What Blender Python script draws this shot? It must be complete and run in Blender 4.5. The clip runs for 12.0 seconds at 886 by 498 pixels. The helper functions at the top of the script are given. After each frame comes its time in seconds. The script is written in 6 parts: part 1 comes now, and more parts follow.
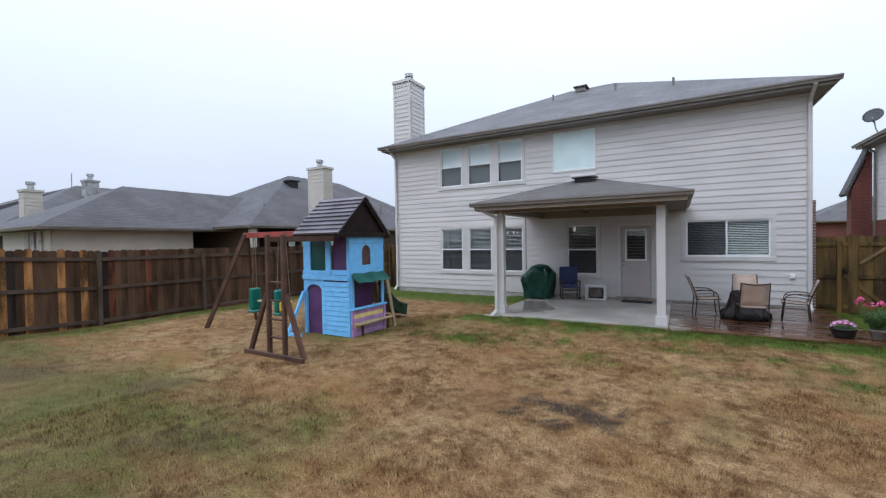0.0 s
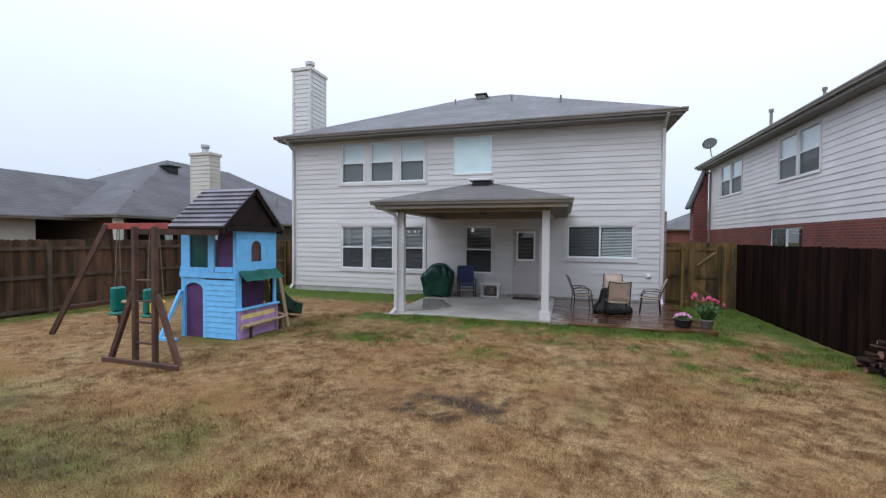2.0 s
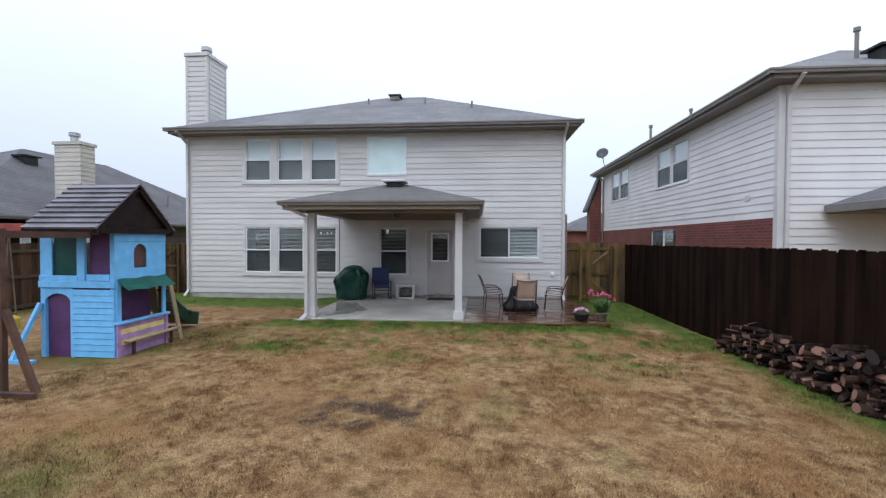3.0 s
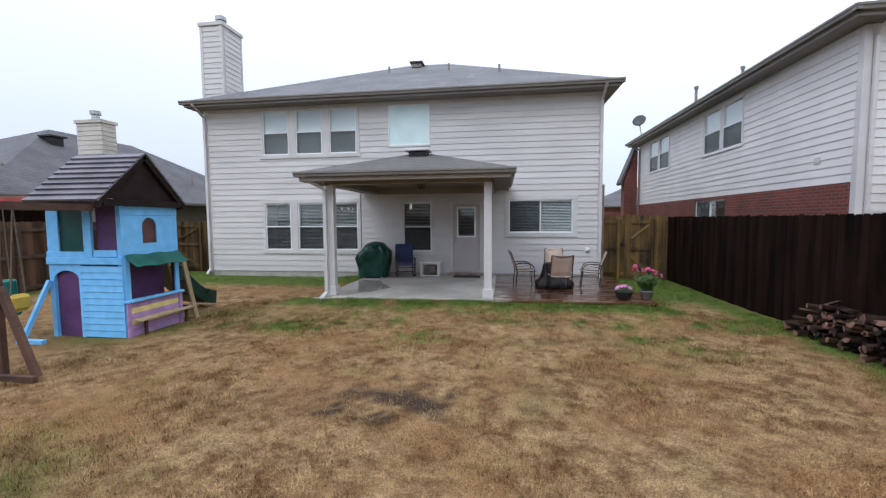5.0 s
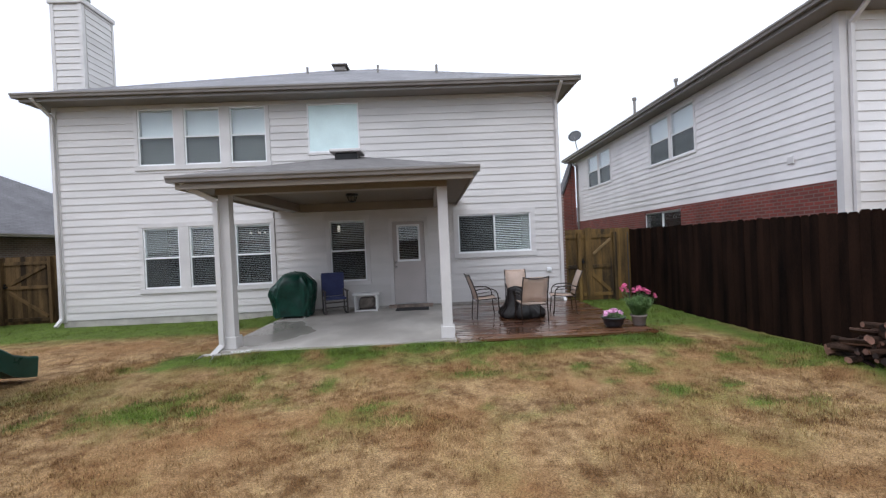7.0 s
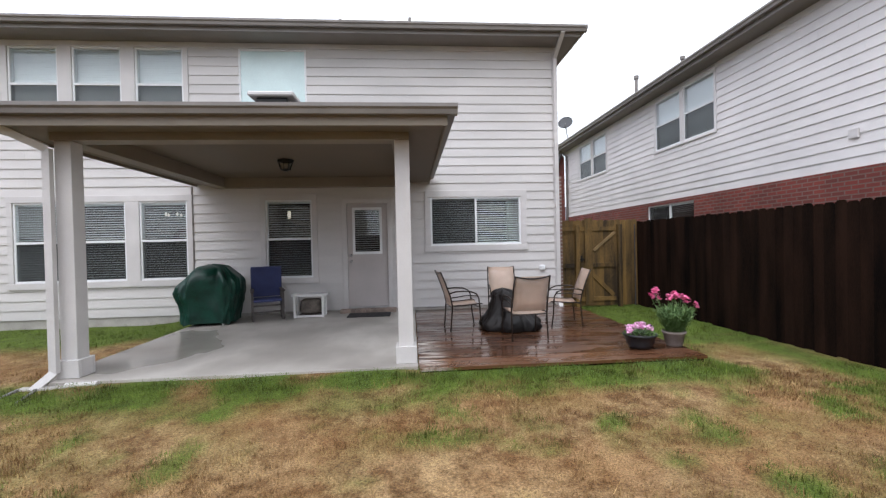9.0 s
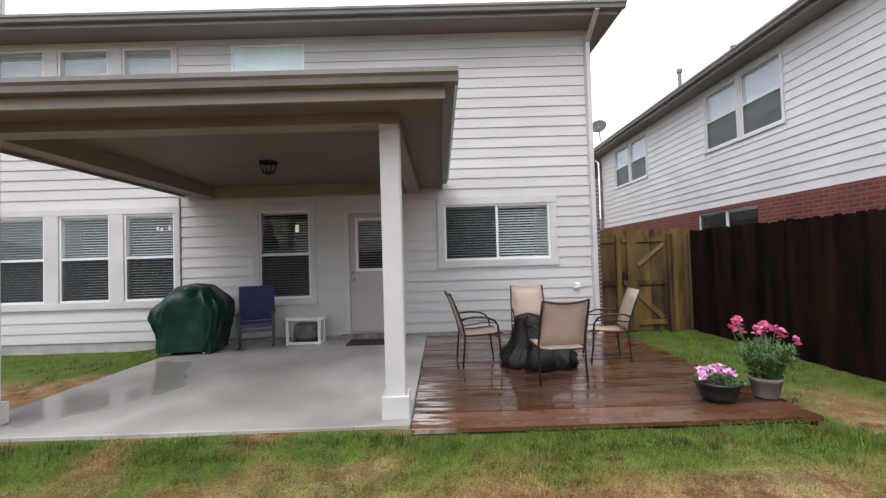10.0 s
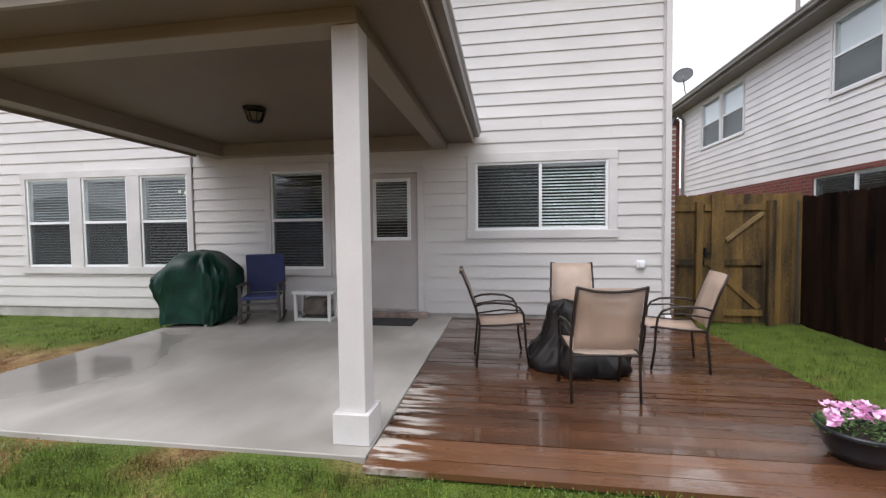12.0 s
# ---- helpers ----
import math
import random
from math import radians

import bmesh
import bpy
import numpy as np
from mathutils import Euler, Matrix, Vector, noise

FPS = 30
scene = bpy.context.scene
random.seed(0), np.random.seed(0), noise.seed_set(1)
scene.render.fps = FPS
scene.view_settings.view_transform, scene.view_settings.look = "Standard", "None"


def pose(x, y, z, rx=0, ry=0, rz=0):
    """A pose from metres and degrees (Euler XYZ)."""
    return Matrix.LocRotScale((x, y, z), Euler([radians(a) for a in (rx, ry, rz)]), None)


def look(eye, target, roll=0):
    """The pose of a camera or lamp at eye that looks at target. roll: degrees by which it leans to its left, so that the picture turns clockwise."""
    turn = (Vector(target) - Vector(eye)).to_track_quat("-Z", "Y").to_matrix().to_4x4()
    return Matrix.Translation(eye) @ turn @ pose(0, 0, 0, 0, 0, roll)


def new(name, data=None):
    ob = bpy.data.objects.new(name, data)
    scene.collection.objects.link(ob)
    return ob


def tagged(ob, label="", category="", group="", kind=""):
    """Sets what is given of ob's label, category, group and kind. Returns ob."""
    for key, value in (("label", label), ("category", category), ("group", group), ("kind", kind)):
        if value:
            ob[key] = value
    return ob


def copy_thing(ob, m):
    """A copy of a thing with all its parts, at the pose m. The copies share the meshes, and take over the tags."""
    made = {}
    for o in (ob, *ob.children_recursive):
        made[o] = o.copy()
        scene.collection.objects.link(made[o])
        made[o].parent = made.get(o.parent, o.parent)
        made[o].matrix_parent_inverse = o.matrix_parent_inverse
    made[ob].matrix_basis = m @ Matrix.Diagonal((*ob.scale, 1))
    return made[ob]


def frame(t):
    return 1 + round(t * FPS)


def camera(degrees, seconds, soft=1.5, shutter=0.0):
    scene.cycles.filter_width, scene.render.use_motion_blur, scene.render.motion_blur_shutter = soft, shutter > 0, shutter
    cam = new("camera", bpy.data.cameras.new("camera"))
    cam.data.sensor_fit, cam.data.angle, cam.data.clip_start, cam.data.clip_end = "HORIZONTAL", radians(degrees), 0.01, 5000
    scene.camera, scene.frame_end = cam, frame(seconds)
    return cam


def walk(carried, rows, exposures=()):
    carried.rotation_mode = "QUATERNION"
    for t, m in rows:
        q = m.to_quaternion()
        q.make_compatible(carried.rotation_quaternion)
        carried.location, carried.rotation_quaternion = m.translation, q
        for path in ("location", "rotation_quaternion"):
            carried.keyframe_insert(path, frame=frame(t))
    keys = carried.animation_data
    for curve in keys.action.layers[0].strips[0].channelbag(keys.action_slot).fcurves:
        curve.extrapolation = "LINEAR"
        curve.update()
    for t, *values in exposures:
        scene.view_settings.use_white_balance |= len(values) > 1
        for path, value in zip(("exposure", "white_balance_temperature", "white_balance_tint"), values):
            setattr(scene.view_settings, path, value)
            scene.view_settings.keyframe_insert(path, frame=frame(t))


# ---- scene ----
cam = camera(94.1, 12.0, soft=1.3)
PATH = [
    (0, (0.461, -1.449, 1.821), (-0.536, 0.285, 1.784), -0.9),
    (0.5, (0.433, -1.504, 1.831), (-0.754, 0.105, 1.788), -1.2),
    (1, (0.439, -1.488, 1.822), (-0.74, 0.127, 1.768), -0.9),
    (1.5, (0.508, -1.447, 1.823), (-0.385, 0.342, 1.771), -0.2),
    (2, (0.553, -1.445, 1.829), (-0.017, 0.471, 1.781), 0.5),
    (2.5, (0.599, -1.442, 1.831), (0.335, 0.54, 1.787), 0.5),
    (2.7, (0.598, -1.425, 1.845), (0.437, 0.569, 1.809), 0.3),
    (4.3, (0.485, -1.263, 1.788), (0.181, 0.713, 1.706), -0.9),
    (4.5, (0.501, -1.126, 1.771), (0.237, 0.855, 1.692), -2.2),
    (5, (0.432, -0.694, 1.693), (0.146, 1.28, 1.553), -0.4),
    (5.2, (0.342, -0.493, 1.667), (0.187, 1.501, 1.716), -0.3),
    (5.5, (0.239, -0.193, 1.664), (0.091, 1.801, 1.617), -2.5),
    (6, (0.09, 0.306, 1.598), (0.002, 2.304, 1.574), -1.2),
    (6.2, (0.019, 0.513, 1.603), (-0.03, 2.512, 1.55), -0.6),
    (6.5, (-0.083, 0.843, 1.552), (-0.015, 2.841, 1.585), -2.6),
    (6.7, (-0.108, 1.067, 1.547), (-0.04, 3.066, 1.527), -2.6),
    (8.3, (-0.035, 2.852, 1.401), (-0.074, 4.851, 1.468), -1.8),
    (8.5, (-0.005, 3.034, 1.396), (0.067, 5.029, 1.529), -0.3),
    (9, (0.192, 3.554, 1.329), (0.348, 5.548, 1.304), -1.3),
    (9.5, (0.36, 4.128, 1.319), (0.357, 6.128, 1.35), -3.0),
    (10, (0.527, 4.696, 1.326), (0.541, 6.695, 1.376), -1.7),
    (10.5, (0.718, 5.193, 1.308), (0.587, 7.188, 1.291), 0.6),
    (11, (0.838, 5.562, 1.308), (0.622, 7.55, 1.239), -2.2),
    (11.5, (0.967, 5.779, 1.281), (0.615, 7.745, 1.179), 0.5),
    (12, (1.04, 5.848, 1.279), (0.742, 7.824, 1.196), -0.7),
]
walk(cam, [(t, look(eye, target, roll)) for t, eye, target, roll in PATH],
     exposures=[(0.0, -0.73, 5780, 8), (2.5, -0.66, 5790, 7.5), (5.5, -0.57, 5880, 8.5), (8.5, -0.26, 6160, 10.5), (10.5, -0.16, 6320, 10.5), (12.0, -0.13, 6370, 10.5)])


# ---- world and light: a bright overcast day after rain ----
world = bpy.data.worlds.new("overcast_sky")
scene.world = world
world.use_nodes = True
wn, wl = world.node_tree.nodes, world.node_tree.links
sky = wn.new("ShaderNodeTexSky")
sky.sky_type, sky.sun_disc = "NISHITA", False
sky.sun_elevation, sky.sun_rotation = radians(49), radians(212)
dim = wn.new("ShaderNodeMix")
dim.data_type = "RGBA"
dim.inputs[0].default_value = 0.97
wl.new(sky.outputs[0], dim.inputs[6])
# cloud layer: whiter towards the right of the yard, a little bluer over the western houses
geo = wn.new("ShaderNodeTexCoord")
cloud = wn.new("ShaderNodeTexNoise")
cloud.inputs["Scale"].default_value, cloud.inputs["Detail"].default_value = 1.6, 4.0
wl.new(geo.outputs["Generated"], cloud.inputs["Vector"])
ramp = wn.new("ShaderNodeValToRGB")
ramp.color_ramp.elements[0].position, ramp.color_ramp.elements[0].color = 0.3, (1.0, 1.005, 1.10, 1)
ramp.color_ramp.elements[1].position, ramp.color_ramp.elements[1].color = 0.7, (1.10, 1.12, 1.13, 1)
way = wn.new("ShaderNodeSeparateXYZ")
wl.new(geo.outputs["Generated"], way.inputs[0])
east = wn.new("ShaderNodeMath")
east.operation = "MULTIPLY_ADD"
east.inputs[1].default_value = 0.28
wl.new(way.outputs["X"], east.inputs[0])
wl.new(cloud.outputs[0], east.inputs[2])
wl.new(east.outputs[0], ramp.inputs[0])
# an overcast sky grows brighter towards the zenith
high = wn.new("ShaderNodeMapRange")
high.inputs[1].default_value, high.inputs[2].default_value = 0.0, 1.0
high.inputs[3].default_value, high.inputs[4].default_value = 0.98, 2.75
wl.new(way.outputs["Z"], high.inputs[0])
lift = wn.new("ShaderNodeVectorMath")
lift.operation = "SCALE"
wl.new(ramp.outputs[0], lift.inputs[0])
wl.new(high.outputs[0], lift.inputs["Scale"])
wl.new(lift.outputs[0], dim.inputs[7])
back = wn["Background"]
back.inputs[1].default_value = 1.0
wl.new(dim.outputs[2], back.inputs[0])
sun = new("sun", bpy.data.lights.new("sun", "SUN"))
sun.data.energy, sun.data.angle, sun.data.color = 1.5, radians(40), (1.0, 0.97, 0.93)
sun.matrix_world = look((-17, -22, 37), (0, 5, 0))


# ---- materials ----
def mat(name, base, rough=0.7, vary=0.15, scale=6.0, bump=0.2, fine=60.0, metal=0.0, piece=0.0, second=None,
        stretch=(1, 1, 1), rough_vary=0.1, coat=0.0, spec=0.5):
    """A surface of one colour with stains, grain, relief and, for loose pieces, a tone for each."""
    m = bpy.data.materials.new(name)
    m.use_nodes = True
    n, l = m.node_tree.nodes, m.node_tree.links
    b = n["Principled BSDF"]
    g = n.new("ShaderNodeNewGeometry")
    mp = n.new("ShaderNodeMapping")
    mp.inputs["Scale"].default_value = stretch
    l.new(g.outputs["Position"], mp.inputs[0])
    big = n.new("ShaderNodeTexNoise")
    big.inputs["Scale"].default_value, big.inputs["Detail"].default_value = scale, 6
    small = n.new("ShaderNodeTexNoise")
    small.inputs["Scale"].default_value, small.inputs["Detail"].default_value = fine, 3
    l.new(mp.outputs[0], big.inputs["Vector"])
    l.new(mp.outputs[0], small.inputs["Vector"])
    r = n.new("ShaderNodeValToRGB")
    dark = [max(c * (1 - 1.6 * vary), 0) for c in base]
    light = [min(c * (1 + 1.3 * vary), 1) for c in (second or base)]
    r.color_ramp.elements[0].position, r.color_ramp.elements[0].color = 0.3, (*dark, 1)
    r.color_ramp.elements[1].position, r.color_ramp.elements[1].color = 0.7, (*light, 1)
    mixed = n.new("ShaderNodeMath")
    mixed.operation = "MULTIPLY_ADD"
    mixed.inputs[1].default_value, mixed.inputs[2].default_value = 0.35, -0.17
    l.new(small.outputs[0], mixed.inputs[0])
    total = n.new("ShaderNodeMath")
    l.new(mixed.outputs[0], total.inputs[0])
    l.new(big.outputs[0], total.inputs[1])
    last = total
    if piece:
        info = n.new("ShaderNodeObjectInfo")
        one = n.new("ShaderNodeMath")
        one.operation = "MULTIPLY_ADD"
        one.inputs[1].default_value, one.inputs[2].default_value = piece, -piece / 2
        l.new(info.outputs["Random"], one.inputs[0])
        last = n.new("ShaderNodeMath")
        l.new(total.outputs[0], last.inputs[0])
        l.new(one.outputs[0], last.inputs[1])
    l.new(last.outputs[0], r.inputs[0])
    l.new(r.outputs[0], b.inputs["Base Color"])
    rr = n.new("ShaderNodeMath")
    rr.operation = "MULTIPLY_ADD"
    rr.inputs[1].default_value, rr.inputs[2].default_value = rough_vary * 2, rough - rough_vary
    l.new(big.outputs[0], rr.inputs[0])
    l.new(rr.outputs[0], b.inputs["Roughness"])
    b.inputs["Metallic"].default_value = metal
    b.inputs["Coat Weight"].default_value = coat
    b.inputs["Specular IOR Level"].default_value = spec
    b.inputs["Coat Roughness"].default_value = 0.12
    if bump:
        bp = n.new("ShaderNodeBump")
        bp.inputs["Strength"].default_value, bp.inputs["Distance"].default_value = bump, 0.01
        l.new(small.outputs[0], bp.inputs["Height"])
        l.new(bp.outputs[0], b.inputs["Normal"])
    return m


def brick_mat(name, a, c, mortar, width, height, gap=0.012, plane="yz", rough=0.8, offset=0.5, bump=0.6):
    """Courses of bricks or shingles laid over a surface, in metres."""
    m = mat(name, a, rough, 0.2, 3.0, 0.0)
    n, l = m.node_tree.nodes, m.node_tree.links
    b = n["Principled BSDF"]
    g = n.new("ShaderNodeNewGeometry")
    s = n.new("ShaderNodeSeparateXYZ")
    l.new(g.outputs["Position"], s.inputs[0])
    cmb = n.new("ShaderNodeCombineXYZ")
    along = n.new("ShaderNodeMath")
    if plane == "all":
        l.new(s.outputs["X"], along.inputs[0])
        l.new(s.outputs["Y"], along.inputs[1])
        l.new(along.outputs[0], cmb.inputs[0])
    else:
        l.new(s.outputs["xyz".index(plane[0])], cmb.inputs[0])
    l.new(s.outputs["xyz".index("z")], cmb.inputs[1])
    t = n.new("ShaderNodeTexBrick")
    t.offset = offset
    t.inputs["Scale"].default_value = 1.0
    t.inputs["Brick Width"].default_value, t.inputs["Row Height"].default_value = width, height
    t.inputs["Mortar Size"].default_value = gap
    t.inputs["Color1"].default_value, t.inputs["Color2"].default_value, t.inputs["Mortar"].default_value = (*a, 1), (*c, 1), (*mortar, 1)
    l.new(cmb.outputs[0], t.inputs["Vector"])
    mix = n.new("ShaderNodeMix")
    mix.data_type, mix.blend_type = "RGBA", "OVERLAY"
    mix.inputs[0].default_value = 0.55
    stains = n.new("ShaderNodeTexNoise")
    stains.inputs["Scale"].default_value, stains.inputs["Detail"].default_value = 0.9, 8
    l.new(g.outputs["Position"], stains.inputs["Vector"])
    l.new(t.outputs["Color"], mix.inputs[6])
    l.new(stains.outputs[0], mix.inputs[7])
    l.new(mix.outputs[2], b.inputs["Base Color"])
    bp = n.new("ShaderNodeBump")
    bp.inputs["Strength"].default_value, bp.inputs["Distance"].default_value = bump, 0.01
    bp.invert = True
    l.new(t.outputs["Fac"], bp.inputs["Height"])
    l.new(bp.outputs[0], b.inputs["Normal"])
    return m


def glass_mat(name, tint=(0.9, 0.95, 0.95), rough=0.0):
    m = bpy.data.materials.new(name)
    m.use_nodes = True
    b = m.node_tree.nodes["Principled BSDF"]
    b.inputs["Base Color"].default_value = (*tint, 1)
    b.inputs["Transmission Weight"].default_value = 1.0
    b.inputs["Roughness"].default_value, b.inputs["IOR"].default_value = rough, 1.5
    return m


def screen_mat(name):
    """Fine insect mesh: dark threads with gaps between them."""
    m = bpy.data.materials.new(name)
    m.use_nodes = True
    b = m.node_tree.nodes["Principled BSDF"]
    b.inputs["Base Color"].default_value = (0.03, 0.034, 0.036, 1)
    b.inputs["Roughness"].default_value, b.inputs["Alpha"].default_value = 0.6, 0.33
    return m


SIDING = mat("painted_lap_siding", (0.577, 0.553, 0.541), 0.6, 0.055, 1.2, 0.22, 60, piece=0.14, stretch=(0.5, 1, 2.2))
WHITE_SIDING = mat("white_lap_siding", (0.69, 0.665, 0.655), 0.6, 0.05, 1.2, 0.12, 90, piece=0.1)
CREAM = mat("cream_siding", (0.50, 0.462, 0.41), 0.65, 0.06, 1.5, 0.12, 90, piece=0.1)
TRIM = mat("painted_trim", (0.577, 0.553, 0.545), 0.55, 0.06, 2.0, 0.1)
POST = mat("painted_post", (0.592, 0.568, 0.558), 0.55, 0.05, 2.5, 0.02)
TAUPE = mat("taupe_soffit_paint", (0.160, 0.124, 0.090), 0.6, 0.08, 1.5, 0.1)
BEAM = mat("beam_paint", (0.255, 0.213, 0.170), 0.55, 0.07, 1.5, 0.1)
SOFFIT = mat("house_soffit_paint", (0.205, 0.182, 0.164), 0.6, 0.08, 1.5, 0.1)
GUTTER = mat("gutter_metal", (0.20, 0.180, 0.165), 0.35, 0.1, 2.0, 0.05)
VINYL = mat("white_window_vinyl", (0.78, 0.79, 0.80), 0.35, 0.03, 4.0, 0.03)
BLIND = mat("window_blind", (0.86, 0.88, 0.89), 0.5, 0.04, 3.0, 0.02)
# near-black colour stands for the lack of light inside the rooms
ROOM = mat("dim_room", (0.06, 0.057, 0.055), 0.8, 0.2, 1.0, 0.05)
GLASS = glass_mat("window_glass")
SCREEN = screen_mat("insect_screen")
FROST = mat("frosted_pane", (0.66, 0.80, 0.80), 0.18, 0.04, 2.0, 0.15, 40, rough_vary=0.05)
DOOR = mat("painted_door", (0.46, 0.42, 0.41), 0.45, 0.04, 2.0, 0.05)
SHINGLE = brick_mat("grey_shingles", (0.175, 0.168, 0.176), (0.135, 0.13, 0.137), (0.08, 0.077, 0.08), 0.30, 0.065, 0.008, "all", 0.7)
DARK_SHINGLE = brick_mat("dark_grey_shingles", (0.108, 0.102, 0.110), (0.084, 0.079, 0.086), (0.05, 0.047, 0.05), 0.30, 0.065, 0.008, "all", 0.7)
PATIO_SHINGLE = brick_mat("brown_grey_shingles", (0.120, 0.110, 0.104), (0.094, 0.086, 0.081), (0.055, 0.05, 0.047), 0.30, 0.065, 0.008, "all", 0.75)
BRICK = brick_mat("red_brick", (0.21, 0.038, 0.026), (0.125, 0.03, 0.022), (0.16, 0.095, 0.08), 0.21, 0.076, 0.011, "all", 0.8)
SLAB_EDGE = mat("foundation_concrete", (0.38, 0.36, 0.33), 0.85, 0.15, 3.0, 0.2)
FENCE_OLD = mat("weathered_fence", (0.084, 0.047, 0.028), 0.85, 0.35, 1.6, 0.35, 40, piece=0.35, stretch=(3, 3, 0.5), spec=0.2)
FENCE_NEW = mat("new_cedar_board", (0.36, 0.170, 0.060), 0.7, 0.5, 2.5, 0.3, 40, piece=0.35, stretch=(3, 3, 0.5), spec=0.2)
FENCE_RED = mat("reddish_cedar_board", (0.125, 0.043, 0.022), 0.75, 0.45, 2.5, 0.3, 40, piece=0.3, stretch=(3, 3, 0.5), spec=0.2)
FENCE_RAIL_DARK = mat("blackened_fence_board", (0.030, 0.022, 0.018), 0.85, 0.35, 2.0, 0.3, 40, stretch=(3, 3, 0.5), spec=0.2)
FENCE_RAIL = mat("grey_fence_rail", (0.086, 0.060, 0.045), 0.8, 0.25, 2.0, 0.3, 40, spec=0.2)
FENCE_DARK = mat("dark_stained_fence", (0.0085, 0.0046, 0.0032), 0.9, 0.45, 1.3, 0.35, 40, piece=0.22, second=(0.0135, 0.0066, 0.0040), stretch=(3, 3, 0.5), spec=0.07)
GATE = mat("gate_cedar", (0.078, 0.043, 0.010), 0.8, 0.45, 1.6, 0.35, 40, piece=0.26, second=(0.132, 0.077, 0.020), stretch=(3, 3, 0.5))
# same cedar stain as GATE, darkened because the west gate lies in shade
GATE_SHADED = mat("shaded_gate_cedar", (0.046, 0.028, 0.012), 0.85, 0.4, 1.6, 0.35, 40, piece=0.26, second=(0.084, 0.052, 0.022), stretch=(3, 3, 0.5), spec=0.2)
BLACK_METAL = mat("black_iron", (0.02, 0.02, 0.02), 0.4, 0.2, 8.0, 0.1, metal=0.6)
GALV = mat("galvanised_metal", (0.42, 0.42, 0.42), 0.4, 0.15, 6.0, 0.05, metal=0.8)


def weathered(name):
    """A bare surface whose parts the functions below wire up: nodes, links, shader, position."""
    m = bpy.data.materials.new(name)
    m.use_nodes = True
    n, l = m.node_tree.nodes, m.node_tree.links
    g = n.new("ShaderNodeNewGeometry")
    return m, n, l, n["Principled BSDF"], g.outputs["Position"]


def noise_of(n, l, where, scale, detail=5.0, stretch=(1, 1, 1), rough=0.55):
    mp = n.new("ShaderNodeMapping")
    mp.inputs["Scale"].default_value = stretch
    l.new(where, mp.inputs[0])
    t = n.new("ShaderNodeTexNoise")
    t.inputs["Scale"].default_value, t.inputs["Detail"].default_value, t.inputs["Roughness"].default_value = scale, detail, rough
    l.new(mp.outputs[0], t.inputs["Vector"])
    return t.outputs[0]


def span(n, l, src, lo, hi, a=0.0, b=1.0):
    r = n.new("ShaderNodeMapRange")
    r.interpolation_type = "SMOOTHSTEP"
    for i, v in enumerate((lo, hi, a, b)):
        r.inputs[i + 1].default_value = v
    l.new(src, r.inputs[0])
    return r.outputs[0]


def sums(n, l, a, b, how="ADD"):
    x = n.new("ShaderNodeMath")
    x.operation = how
    for i, v in enumerate((a, b)):
        if isinstance(v, float):
            x.inputs[i].default_value = v
        else:
            l.new(v, x.inputs[i])
    return x.outputs[0]


def tint(n, l, fac, a, b, how="MIX"):
    x = n.new("ShaderNodeMix")
    x.data_type, x.blend_type = "RGBA", how
    if isinstance(fac, float):
        x.inputs[0].default_value = fac
    else:
        l.new(fac, x.inputs[0])
    for i, v in ((6, a), (7, b)):
        if isinstance(v, tuple):
            x.inputs[i].default_value = (*v, 1)
        else:
            l.new(v, x.inputs[i])
    return x.outputs[2]


def relief(n, l, b, height, strength, depth):
    bp = n.new("ShaderNodeBump")
    bp.inputs["Strength"].default_value, bp.inputs["Distance"].default_value = strength, depth
    l.new(height, bp.inputs["Height"])
    l.new(bp.outputs[0], b.inputs["Normal"])


def concrete_mat():
    """Trowelled concrete, drying in pale patches, with a rain film that lies by the western edge."""
    m, n, l, b, where = weathered("wet_concrete")
    cloud = noise_of(n, l, where, 0.9, 2.5, (1, 0.8, 1))
    damp = noise_of(n, l, where, 0.6, 2, (0.8, 1.3, 1))
    grit = noise_of(n, l, where, 130, 3)
    smear = noise_of(n, l, where, 5.0, 6, (1, 0.5, 1))
    off = n.new("ShaderNodeVectorMath")
    off.operation = "DISTANCE"
    off.inputs[1].default_value = (-3.75, 9.40, 0)
    l.new(where, off.inputs[0])
    pool = span(n, l, sums(n, l, off.outputs["Value"], sums(n, l, cloud, 2.5, "MULTIPLY"), "SUBTRACT"), 0.45, -0.5)
    wet = sums(n, l, pool, span(n, l, damp, 0.42, 0.82, 0.0, 0.5), "MAXIMUM")
    c = tint(n, l, span(n, l, cloud, 0.3, 0.7), (0.328, 0.303, 0.275), (0.505, 0.478, 0.442))
    c = tint(n, l, span(n, l, smear, 0.35, 0.75, 0.0, 0.35), c, (0.30, 0.275, 0.235))
    c = tint(n, l, sums(n, l, wet, 0.68, "MULTIPLY"), c, (0.158, 0.137, 0.116))
    c = tint(n, l, 0.12, c, grit, "OVERLAY")
    l.new(c, b.inputs["Base Color"])
    l.new(span(n, l, wet, 0.0, 1.0, 0.55, 0.09), b.inputs["Roughness"])
    relief(n, l, b, grit, 0.03, 0.004)
    return m


